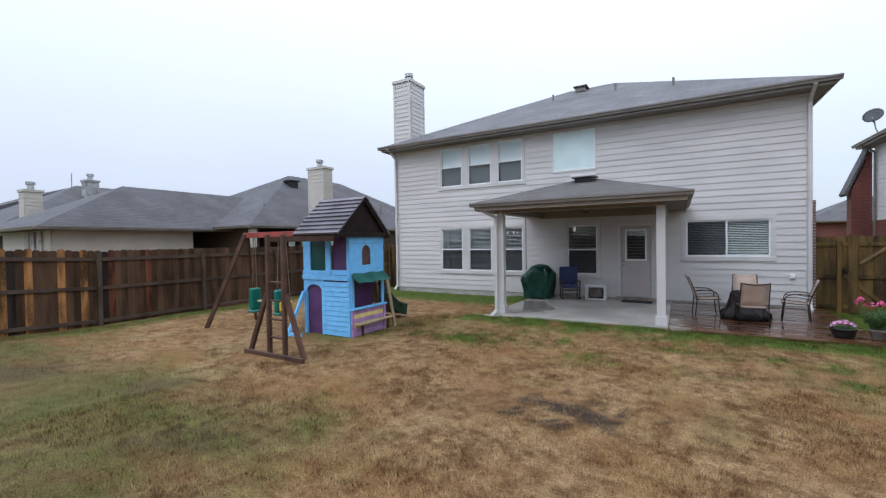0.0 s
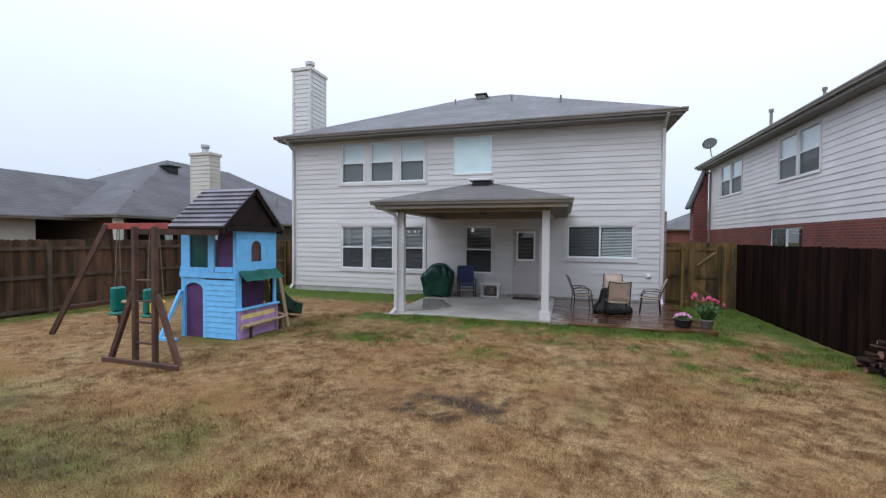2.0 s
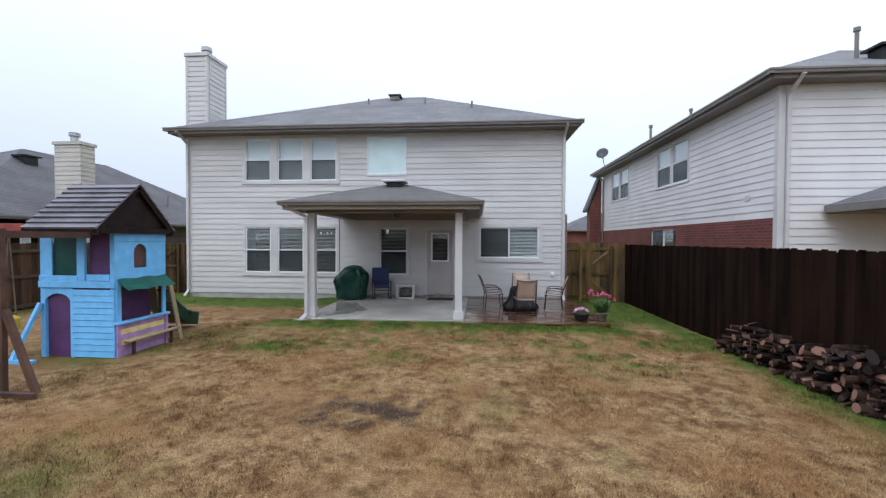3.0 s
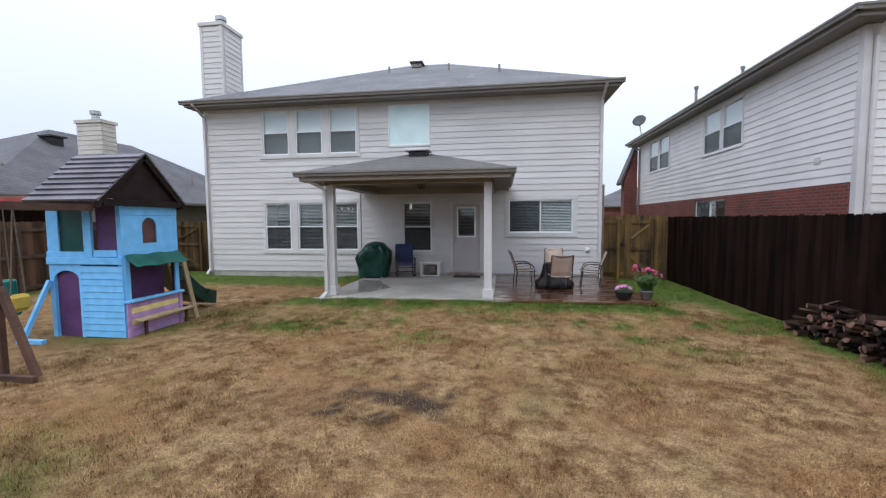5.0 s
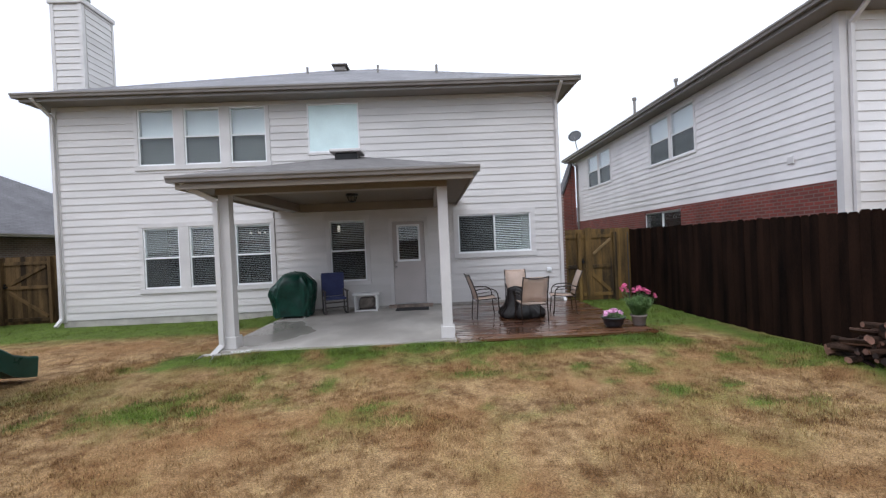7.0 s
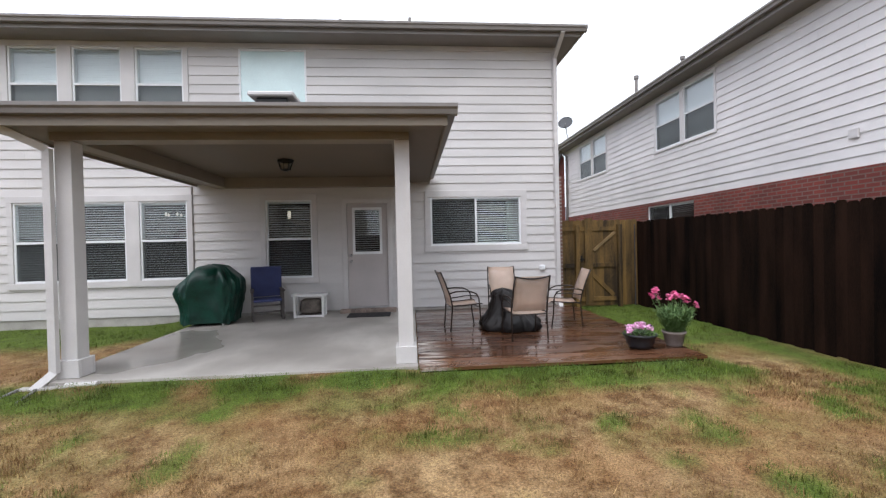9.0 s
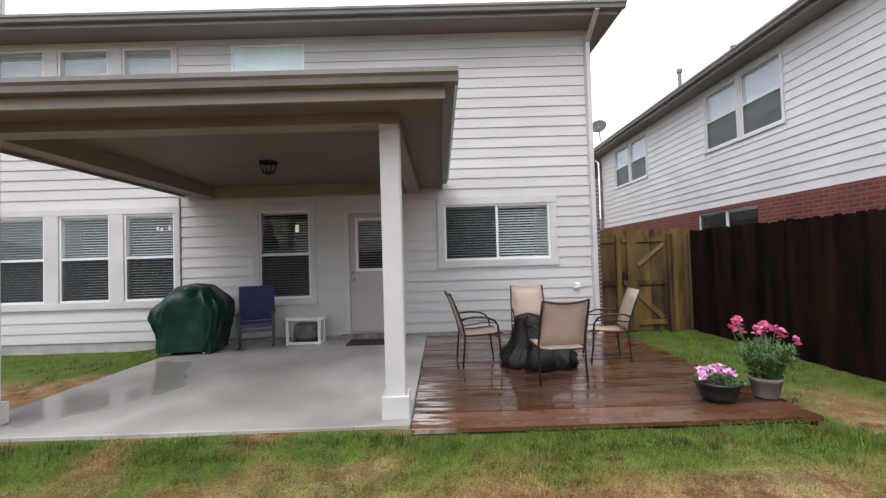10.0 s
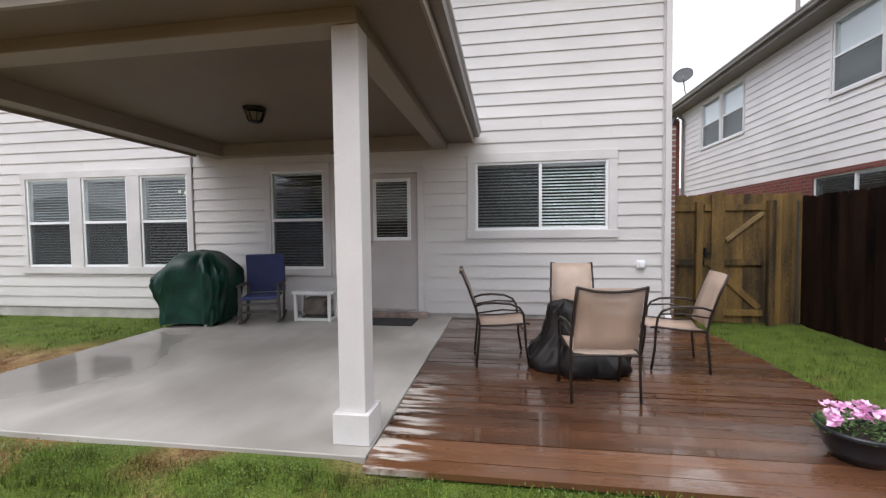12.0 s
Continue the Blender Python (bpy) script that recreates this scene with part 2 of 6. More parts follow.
def deck_mat():
    """Redwood stain under rain: long grain, knots, each board its own tone, water standing in patches."""
    m, n, l, b, where = weathered("wet_redwood_deck")
    info = n.new("ShaderNodeObjectInfo")
    own = n.new("ShaderNodeVectorMath")
    own.operation = "MULTIPLY_ADD"
    own.inputs[1].default_value = (1, 1, 1)
    shift = n.new("ShaderNodeCombineXYZ")
    l.new(sums(n, l, info.outputs["Random"], 37.0, "MULTIPLY"), shift.inputs[0])
    l.new(where, own.inputs[0])
    l.new(shift.outputs[0], own.inputs[2])
    there = own.outputs[0]
    grain = noise_of(n, l, there, 3.0, 9, (0.45, 14, 1), 0.68)
    fine = noise_of(n, l, there, 14.0, 6, (0.5, 12, 1), 0.7)
    knots = noise_of(n, l, there, 5.5, 3, (1.0, 2.2, 1))
    worn = noise_of(n, l, where, 0.8, 5, (0.7, 1.5, 1))
    film = noise_of(n, l, where, 2.3, 5, (0.5, 2.2, 1))
    c = tint(n, l, span(n, l, grain, 0.33, 0.68), (0.034, 0.0145, 0.0095), (0.118, 0.050, 0.025))
    c = tint(n, l, span(n, l, fine, 0.45, 0.72, 0.0, 0.65), c, (0.175, 0.080, 0.040))
    c = tint(n, l, span(n, l, knots, 0.64, 0.72, 0.0, 0.85), c, (0.018, 0.008, 0.006))
    c = tint(n, l, span(n, l, worn, 0.42, 0.72, 0.0, 0.55), c, (0.165, 0.070, 0.028))
    # white wet glare painted as pale streaks into the ends beside the slab
    place = n.new("ShaderNodeSeparateXYZ")
    l.new(where, place.inputs[0])
    streak = noise_of(n, l, where, 3.2, 4, (0.8, 4.0, 1))
    # boards turn lighter and more orange towards the front edge
    front_tone = sums(n, l, span(n, l, place.outputs["Y"], 9.0, 8.0, 0.0, 0.45), span(n, l, worn, 0.3, 0.6, 0.4, 1.0), "MULTIPLY")
    c = tint(n, l, front_tone, c, (0.215, 0.092, 0.038))
    glare_streaks = sums(n, l, span(n, l, sums(n, l, place.outputs["X"], sums(n, l, streak, 0.55, "MULTIPLY"), "SUBTRACT"), 0.32, 0.06), span(n, l, place.outputs["Y"], 9.6, 8.9), "MULTIPLY")
    glare_streaks = sums(n, l, glare_streaks, span(n, l, streak, 0.44, 0.56), "MULTIPLY")
    tone = span(n, l, info.outputs["Random"], 0.0, 1.0, 0.60, 1.06)
    whole = n.new("ShaderNodeVectorMath")
    whole.operation = "SCALE"
    l.new(c, whole.inputs[0])
    l.new(tone, whole.inputs["Scale"])
    l.new(tint(n, l, sums(n, l, glare_streaks, 0.85, "MULTIPLY"), whole.outputs[0], (0.62, 0.57, 0.52)), b.inputs["Base Color"])
    l.new(span(n, l, film, 0.35, 0.65, 0.12, 0.40), b.inputs["Roughness"])
    l.new(span(n, l, film, 0.40, 0.62, 0.90, 0.25), b.inputs["Coat Weight"])
    b.inputs["Coat Roughness"].default_value = 0.07
    relief(n, l, b, sums(n, l, sums(n, l, grain, 0.6, "MULTIPLY"), sums(n, l, fine, 0.4, "MULTIPLY")), 0.34, 0.006)
    return m


CONCRETE, DECK = concrete_mat(), deck_mat()
SMOKED = mat("smoked_lamp_glass", (0.11, 0.095, 0.08), 0.2, 0.2, 12, 0.02)


# ---- builders ----
WORLD_OF = {}


def thing(name, x, y, z, label, category, group="", kind="", rz=0.0):
    """An empty at the base of a thing; its parts are built in the world's own metres."""
    ob = new(name)
    ob.empty_display_size = 0.1
    ob.matrix_basis = pose(x, y, z, 0, 0, rz)
    WORLD_OF[ob.name] = pose(x, y, z, 0, 0, rz)
    return tagged(ob, label, category, group, kind)


def hang(ob, parent, world=None):
    ob.parent = parent
    ob.matrix_parent_inverse = WORLD_OF.get(parent.name, Matrix()).inverted()
    if world is not None:
        ob.matrix_basis = world
        WORLD_OF[ob.name] = world
    return ob


def mesh_of(name, bm, material, smooth=False):
    me = bpy.data.meshes.new(name)
    bmesh.ops.recalc_face_normals(bm, faces=bm.faces)
    bm.to_mesh(me)
    bm.free()
    for m in material if isinstance(material, (list, tuple)) else [material]:
        me.materials.append(m)
    if smooth:
        me.polygons.foreach_set("use_smooth", [True] * len(me.polygons))
    return me


def part(name, bm, material, parent=None, label="", smooth=False):
    ob = new(name, mesh_of(name, bm, material, smooth))
    if parent is not None:
        hang(ob, parent)
    return tagged(ob, label) if label else ob


def piece(name, me, parent, world):
    return hang(new(name, me), parent, world)


def box(bm, x0, x1, y0, y1, z0, z1, bevel=0.0):
    made = bmesh.ops.create_cube(bm, size=1.0, matrix=Matrix.Translation(((x0 + x1) / 2, (y0 + y1) / 2, (z0 + z1) / 2)) @ Matrix.Diagonal((abs(x1 - x0), abs(y1 - y0), abs(z1 - z0), 1)))
    if bevel:
        edges = list({e for v in made["verts"] for e in v.link_edges})
        bmesh.ops.bevel(bm, geom=edges, offset=bevel, segments=1, affect="EDGES", profile=0.7)
    return bm


def boxed(*args, bevel=0.0):
    return box(bmesh.new(), *args, bevel=bevel)


def beam(bm, a, b, w, h, up=(0, 0, 1)):
    """A bar of section w by h from a to b."""
    a, b = Vector(a), Vector(b)
    d = b - a
    y = d.normalized()
    x = y.cross(Vector(up))
    if x.length < 1e-4:
        x = Vector((1, 0, 0))
    x.normalize()
    z = x.cross(y)
    m = Matrix.Translation((a + b) / 2) @ Matrix((x, y, z)).transposed().to_4x4() @ Matrix.Diagonal((w, d.length, h, 1))
    bmesh.ops.create_cube(bm, size=1.0, matrix=m)
    return bm


def cone(bm, a, b, r0, r1, n=12):
    a, b = Vector(a), Vector(b)
    d = b - a
    m = Matrix.Translation((a + b) / 2) @ d.to_track_quat("Z", "Y").to_matrix().to_4x4()
    bmesh.ops.create_cone(bm, cap_ends=True, segments=n, radius1=r0, radius2=r1, depth=d.length, matrix=m)
    return bm


def tube(bm, points, r, n=8):
    """A bent tube through points."""
    pts = [Vector(p) for p in points]
    rings = []
    side = None
    for i, p in enumerate(pts):
        d = (pts[min(i + 1, len(pts) - 1)] - pts[max(i - 1, 0)]).normalized()
        if side is None:
            side = d.orthogonal().normalized()
        side = (side - d * side.dot(d)).normalized()
        up = d.cross(side)
        rings.append([bm.verts.new(p + r * (math.cos(2 * math.pi * k / n) * side + math.sin(2 * math.pi * k / n) * up)) for k in range(n)])
    for a, b in zip(rings, rings[1:]):
        for k in range(n):
            bm.faces.new((a[k], a[(k + 1) % n], b[(k + 1) % n], b[k]))
    bm.faces.new(rings[0][::-1])
    bm.faces.new(rings[-1])
    return bm


def lathe(bm, profile, centre, n=24):
    """Turned form from (radius, height) pairs."""
    cx, cy, cz = centre
    rings = [[bm.verts.new((cx + r * math.cos(2 * math.pi * k / n), cy + r * math.sin(2 * math.pi * k / n), cz + h)) for k in range(n)] for r, h in profile]
    for a, b in zip(rings, rings[1:]):
        for k in range(n):
            bm.faces.new((a[k], a[(k + 1) % n], b[(k + 1) % n], b[k]))
    bm.faces.new(rings[0][::-1])
    bm.faces.new(rings[-1])
    return bm


def prism(bm, outline, offset):
    """A flat outline given thickness along a vector."""
    off = Vector(offset)
    a = [bm.verts.new(p) for p in outline]
    b = [bm.verts.new(Vector(p) + off) for p in outline]
    bm.faces.new(a)
    bm.faces.new(b[::-1])
    for i in range(len(a)):
        bm.faces.new((a[i], b[i], b[(i + 1) % len(a)], a[(i + 1) % len(a)]))
    return bm


def smooth01(v):
    v = min(max(v, 0.0), 1.0)
    return v * v * (3 - 2 * v)


def cut(x0, x1, z0, z1, holes):
    """The rectangles that are left of one when holes are cut from it."""
    left = [(x0, x1, z0, z1)]
    for a, b, c, d in holes:
        out = []
        for p, q, r, s in left:
            if b <= p or a >= q or d <= r or c >= s:
                out.append((p, q, r, s))
                continue
            if a > p:
                out.append((p, a, r, s))
            if b < q:
                out.append((b, q, r, s))
            lo, hi = max(p, a), min(q, b)
            if c > r:
                out.append((lo, hi, r, c))
            if d < s:
                out.append((lo, hi, d, s))
        left = out
    return [v for v in left if v[1] - v[0] > 0.01 and v[3] - v[2] > 0.006]


# ---- ground: one sheet to the horizon ----
def ground_z(x, y):
    z = -0.13 + 0.26 * smooth01((3.2 - y) / 5.5)
    z -= 0.06 * smooth01((x - 3.3) / 0.8) * smooth01((y - 6.5) / 2)
    z += 0.07 * smooth01((y - 6.6) / 1.0) * smooth01((3.9 - x) / 0.7) * smooth01((x + 5.0) / 1.0)
    z += 0.028 * smooth01((y - 7.5) / 0.4) * smooth01((0.35 - x) / 0.3) * smooth01((x + 3.6) / 0.4) * smooth01((8.6 - y) / 0.3)
    return z


def greenness(x, y):
    """How far the lawn has kept its green: along slab, deck and house, under the fences and in the far corner."""
    v = 0.9 * smooth01((y - 9.5) / 1.4) * smooth01((-3.0 - x) / 0.6)
    v = max(v, (0.72 + 1.0 * noise.noise((x * 1.8, y * 2.6, 5.0))) * math.exp(-((y - 7.72) / 0.48) ** 2) * smooth01((x + 4.6) / 0.8) * smooth01((4.0 - x) / 0.6))
    v = max(v, (0.92 + 0.6 * noise.noise((x * 1.7, y * 1.7, 8.0))) * smooth01((x - 3.35) / 0.5) * smooth01((y - 8.2) / 1.6))
    v = max(v, 0.8 * math.exp(-((x - 3.7) / 0.3) ** 2) * smooth01((y - 7.4) / 0.5))
    v = max(v, 0.66 * math.exp(-((x - 5.05) / 0.42) ** 2))
    v = max(v, 0.38 * smooth01((-0.6 - x) / 3.4) * smooth01((2.8 - y) / 2.0))
    v = max(v, 0.7 * math.exp(-((x + 6.0) / 0.9) ** 2 - ((y - 5.4) / 0.9) ** 2))
    v = max(v, 0.5 * math.exp(-((x + 11.6) / 0.5) ** 2))
    v = max(v, 0.16 * math.exp(-((y - 6.6) / 0.7) ** 2))
    v = max(v, 0.6 * smooth01(noise.noise((x * 0.8, y * 1.1, 12.0)) * 1.1 + noise.noise((x * 3.1, y * 3.7, 15.0)) * 1.3 + 0.15) * smooth01((y - 4.6) / 1.2) * smooth01((8.0 - y) / 0.4) * smooth01((x + 6.0) / 1.5))
    v += 0.05 + 0.2 * noise.noise((x * 0.55, y * 0.55, 3.0)) + 0.22 * noise.noise((x * 1.9, y * 1.9, 7.0))
    return min(max(v, 0.0), 1.0)


def bareness(x, y):
    """The trodden patch of dark earth, a darker south-west corner, and thin spots elsewhere."""
    d = math.hypot((x + 0.64) / 0.98, (y - 3.27) / 0.60)
    v = 0.85 * smooth01(0.95 - 0.85 * d + 0.8 * noise.noise((x * 3.0, y * 3.0, 1.0)) + 0.7 * noise.noise((x * 8.0, y * 8.0, 2.0)))
    v += 0.33 * smooth01((-1.0 - x) / 2.5) * smooth01((3.0 - y) / 2.0)
    return min(max(v + 0.20 * smooth01(noise.noise((x * 0.8, y * 0.8, 9.0)) * 2.2 - 0.35), 0.0), 1.0)


def lawn_mat():
    m = bpy.data.materials.new("winter_lawn")
    m.use_nodes = True
    n, l = m.node_tree.nodes, m.node_tree.links
    b = n["Principled BSDF"]
    g = n.new("ShaderNodeNewGeometry")

    def tex(scale, detail):
        t = n.new("ShaderNodeTexNoise")
        t.inputs["Scale"].default_value, t.inputs["Detail"].default_value = scale, detail
        l.new(g.outputs["Position"], t.inputs["Vector"])
        return t

    def blend(fac, a, c):
        x = n.new("ShaderNodeMix")
        x.data_type = "RGBA"
        l.new(fac, x.inputs[0])
        for i, v in ((6, a), (7, c)):
            if isinstance(v, tuple):
                x.inputs[i].default_value = (*v, 1)
            else:
                l.new(v, x.inputs[i])
        return x.outputs[2]

    def ramp01(src, lo, hi):
        r = n.new("ShaderNodeMapRange")
        r.inputs[1].default_value, r.inputs[2].default_value = lo, hi
        l.new(src, r.inputs[0])
        return r.outputs[0]

    green = n.new("ShaderNodeAttribute")
    green.attribute_name = "green"
    bare = n.new("ShaderNodeAttribute")
    bare.attribute_name = "bare"
    big, mid, tiny = tex(0.7, 5), tex(4.5, 10), tex(70, 4)
    mid.inputs["Roughness"].default_value = 0.72
    straw = blend(ramp01(mid.outputs[0], 0.39, 0.61), (0.142, 0.077, 0.031), (0.395, 0.264, 0.132))
    straw = blend(ramp01(big.outputs[0], 0.42, 0.7), straw, (0.250, 0.128, 0.050))
    grass = blend(ramp01(mid.outputs[0], 0.3, 0.7), (0.060, 0.090, 0.014), (0.128, 0.178, 0.028))
    add = n.new("ShaderNodeMath")
    add.operation = "MULTIPLY_ADD"
    add.inputs[1].default_value = 0.5
    l.new(mid.outputs[0], add.inputs[0])
    l.new(green.outputs["Fac"], add.inputs[2])
    c = blend(ramp01(add.outputs[0], 0.35, 0.95), straw, grass)
    c = blend(ramp01(bare.outputs["Fac"], 0.12, 0.75), c, (0.055, 0.036, 0.024))
    speck = n.new("ShaderNodeMix")
    speck.data_type, speck.blend_type = "RGBA", "OVERLAY"
    speck.inputs[0].default_value = 0.6
    l.new(c, speck.inputs[6])
    l.new(ramp01(tiny.outputs[0], 0.25, 0.75), speck.inputs[7])
    l.new(speck.outputs[2], b.inputs["Base Color"])
    b.inputs["Roughness"].default_value = 0.9
    b.inputs["Specular IOR Level"].default_value = 0.2
    bp = n.new("ShaderNodeBump")
    bp.inputs["Strength"].default_value, bp.inputs["Distance"].default_value = 0.9, 0.03
    l.new(tiny.outputs[0], bp.inputs["Height"])
    l.new(bp.outputs[0], b.inputs["Normal"])
    return m


LAWN = lawn_mat()


def build_ground():
    xs = [-1500, -400, -120, -60, -35, -24, -17] + [-14 + 0.4 * i for i in range(21)] + [-5.7 + 0.1 * i for i in range(111)] + [5.6, 6.2] + [8, 12, 20, 35, 60, 120, 400, 1500]
    ys = [-1500, -400, -120, -60, -30, -15, -9] + [-6 + 0.2 * i for i in range(25)] + [-1 + 0.1 * i for i in range(91)] + [8.2 + 0.3 * i for i in range(16)] + [15, 20, 30, 45, 70, 120, 400, 1500]
    verts = [(x, y, ground_z(x, y) + (0.02 * noise.noise((x * 0.9, y * 0.9, 0)) if abs(x) < 16 and abs(y) < 16 else 0)) for y in ys for x in xs]
    w = len(xs)
    faces = [(j * w + i, j * w + i + 1, (j + 1) * w + i + 1, (j + 1) * w + i) for j in range(len(ys) - 1) for i in range(w - 1)]
    me = bpy.data.meshes.new("ground")
    me.from_pydata(verts, [], faces)
    for key, f in (("green", greenness), ("bare", bareness)):
        a = me.attributes.new(key, "FLOAT", "POINT")
        a.data.foreach_set("value", [f(x, y) if abs(x) < 20 and abs(y) < 20 else 0.5 * (key == "green") for x, y, _ in verts])
    me.materials.append(LAWN)
    me.polygons.foreach_set("use_smooth", [True] * len(faces))
    tagged(new("ground", me), "brown dormant lawn with green patches and bare earth", "ground", kind="structure")


build_ground()


# ---- pieces of siding and boards ----
def plank_mesh(name, material, thick=0.021):
    """A lap board one metre long and one high, its lower edge proud; scaled to its place. It looks along -y."""
    bm = bmesh.new()
    prism(bm, [(0, 0, 1), (0, -0.004, 1), (0, -thick, 0.03), (0, -thick, 0), (0, 0, 0)], (1, 0, 0))
    return mesh_of(name, bm, material)


def clad(me, parent, turn, x0, x1, z0, z1, holes, step=0.18, name="siding_board", seed=1):
    """Lap siding over a wall: x along the wall, z up; turn places the wall. Long courses have butt joints."""
    rng = random.Random(seed)
    z = z0
    while z < z1 - 0.01:
        top = min(z + step, z1)
        for a, b, c, d in cut(x0, x1, z, top, holes):
            ends = [a]
            while b - ends[-1] > 3.9:
                ends.append(ends[-1] + rng.uniform(2.2, 3.66))
            ends.append(b)
            for p, q in zip(ends, ends[1:]):
                piece(name, me, parent, turn @ Matrix.Translation((p + 0.001, 0, c)) @ Matrix.Diagonal((q - p - 0.002, 1, d - c, 1)))
        z = top


def wall_mesh(x0, x1, z0, z1, holes, y0, y1):
    bm = bmesh.new()
    for a, b, c, d in cut(x0, x1, z0, z1, holes):
        box(bm, a, b, y0, y1, c, d)
    return bm


def moved(bm, m):
    bmesh.ops.transform(bm, matrix=m, verts=bm.verts)
    return bm


# ---- windows ----
def window(parent, turn, x0, x1, z0, z1, kind="hung", trim=0.10, tilt=50, blind=BLIND, cover=1.0, name="window", casing=TRIM):
    """A window in a wall's own frame (x along, -y out, z up), with sashes, panes, screen and blinds."""
    bm = bmesh.new()
    if trim:
        box(bm, x0 - trim, x1 + trim, -0.034, -0.002, z1, z1 + trim * 1.15, 0.003)
        box(bm, x0 - trim, x0, -0.032, -0.002, z0, z1, 0.003)
        box(bm, x1, x1 + trim, -0.032, -0.002, z0, z1, 0.003)
        box(bm, x0 - trim - 0.01, x1 + trim + 0.01, -0.045, -0.002, z0 - trim, z0, 0.004)
    else:
        box(bm, x0 - 0.03, x1 + 0.03, -0.03, -0.002, z0 - 0.05, z0, 0.003)
    w = part(name, moved(bm, turn), casing, parent)
    f = 0.035
    bm = bmesh.new()
    box(bm, x0, x0 + f, -0.012, 0.07, z0, z1, 0.003)
    box(bm, x1 - f, x1, -0.012, 0.07, z0, z1, 0.003)
    box(bm, x0 + f, x1 - f, -0.012, 0.07, z1 - f, z1, 0.003)
    box(bm, x0 + f, x1 - f, -0.016, 0.07, z0, z0 + f * 1.2, 0.003)
    zm, xm = (z0 + z1) / 2, (x0 + x1) / 2
    if kind == "hung":
        box(bm, x0 + f, x1 - f, -0.010, 0.045, zm - 0.02, zm + 0.025, 0.003)
    elif kind == "slide":
        box(bm, xm - 0.022, xm + 0.022, -0.010, 0.045, z0 + f, z1 - f, 0.003)
    part("window_frame", moved(bm, turn), VINYL, w)
    if kind == "frosted":
        part("pane", moved(boxed(x0 + f, x1 - f, 0.012, 0.018, z0 + f, z1 - f), turn), FROST, w, "frosted pale blue pane")
        return w
    halves = [(x0 + f, x1 - f, zm + 0.02, z1 - f), (x0 + f, x1 - f, z0 + f, zm - 0.02)] if kind == "hung" else [(x0 + f, xm - 0.02, z0 + f, z1 - f), (xm + 0.02, x1 - f, z0 + f, z1 - f)]
    for a, b, c, d in halves:
        p = part("pane", moved(boxed(a, b, 0.016, 0.020, c, d), turn), GLASS, w)
        p.visible_shadow = False
    a, b, c, d = halves[1] if kind == "hung" else halves[0]
    part("insect_screen", moved(boxed(a, b, 0.004, 0.0055, c, d), turn), SCREEN, w, "dark grey insect screen")
    bm = bmesh.new()
    z, s, t = z1 - f - 0.03, 0.025, radians(tilt)
    low = z1 - f - (z1 - z0 - 2 * f) * cover
    while z > low:
        dy, dz = s * math.cos(t), s * math.sin(t)
        prism(bm, [(x0 + f, 0.085 - dy, z - dz), (x0 + f, 0.085 + dy, z + dz), (x0 + f, 0.0835 + dy, z + dz + 0.002), (x0 + f, 0.0835 - dy, z - dz + 0.002)], (x1 - x0 - 2 * f, 0, 0))
        z -= 0.046
    box(bm, x0 + f, x1 - f, 0.06, 0.11, z1 - f - 0.03, z1 - f)
    part("blind", moved(bm, turn), blind, w, "white slatted blind")
    return w


DISH_GREY = mat("dark_grey_dish", (0.042, 0.044, 0.048), 0.5, 0.1, 4, 0.05)
PINK_BRICK = brick_mat("pinkish_grey_brick", (0.21, 0.105, 0.085), (0.15, 0.085, 0.072), (0.36, 0.33, 0.31), 0.21, 0.076, 0.012, "all", 0.85)
BROWN_BRICK = brick_mat("brown_brick", (0.10, 0.062, 0.045), (0.07, 0.045, 0.035), (0.12, 0.10, 0.085), 0.21, 0.076, 0.011, "all", 0.85)

# ---- the house ----
HX0, HX1, WY, ZB, ZT = -9.38, 3.30, 12.0, -0.02, 5.36
HOUSE = thing("house", -3.0, 12.0, -0.13, "two-storey house with pale grey lap siding and grey hip roof", "house")
FRONT = Matrix.Translation((0, WY, 0))
LOW, UP = (0.745, 2.28), (3.83, 5.25)
TRIPLE = [(-7.31, -6.42), (-6.17, -5.28), (-5.03, -4.14)]
OPEN = [(a, b, *LOW) for a, b in TRIPLE] + [(a, b, *UP) for a, b in TRIPLE]
OPEN += [(-2.66, -1.76, 0.715, 2.27), (0.61, 2.49, 1.29, 2.28), (-3.10, -1.80, 4.01, 5.25), (-1.08, -0.27, 0.02, 2.18)]


def roof_shell(bm, eave, ridge, z_eave, z_ridge, thick=0.10):
    """A hip roof: an eave rectangle, a ridge line and a thickness; open below."""
    x0, x1, y0, y1 = eave
    (ax, ay), (bx, by) = ridge
    low = [(x0, y0), (x1, y0), (x1, y1), (x0, y1)]
    top = [bm.verts.new((x, y, z_eave)) for x, y in low]
    bot = [bm.verts.new((x, y, z_eave - thick)) for x, y in low]
    a = bm.verts.new((ax, ay, z_ridge))
    b = bm.verts.new((bx, by, z_ridge)) if (ax, ay) != (bx, by) else a
    along_x = abs(bx - ax) >= abs(by - ay)
    if a is b:
        for i in range(4):
            bm.faces.new((top[i], top[(i + 1) % 4], a))
    elif along_x:
        bm.faces.new((top[0], top[1], b, a)), bm.faces.new((top[1], top[2], b))
        bm.faces.new((top[2], top[3], a, b)), bm.faces.new((top[3], top[0], a))
    else:
        bm.faces.new((top[0], top[1], a)), bm.faces.new((top[1], top[2], b, a))
        bm.faces.new((top[2], top[3], b)), bm.faces.new((top[3], top[0], a, b))
    for i in range(4):
        bm.faces.new((top[i], bot[i], bot[(i + 1) % 4], top[(i + 1) % 4]))
    bm.faces.new(bot[::-1])
    return bm


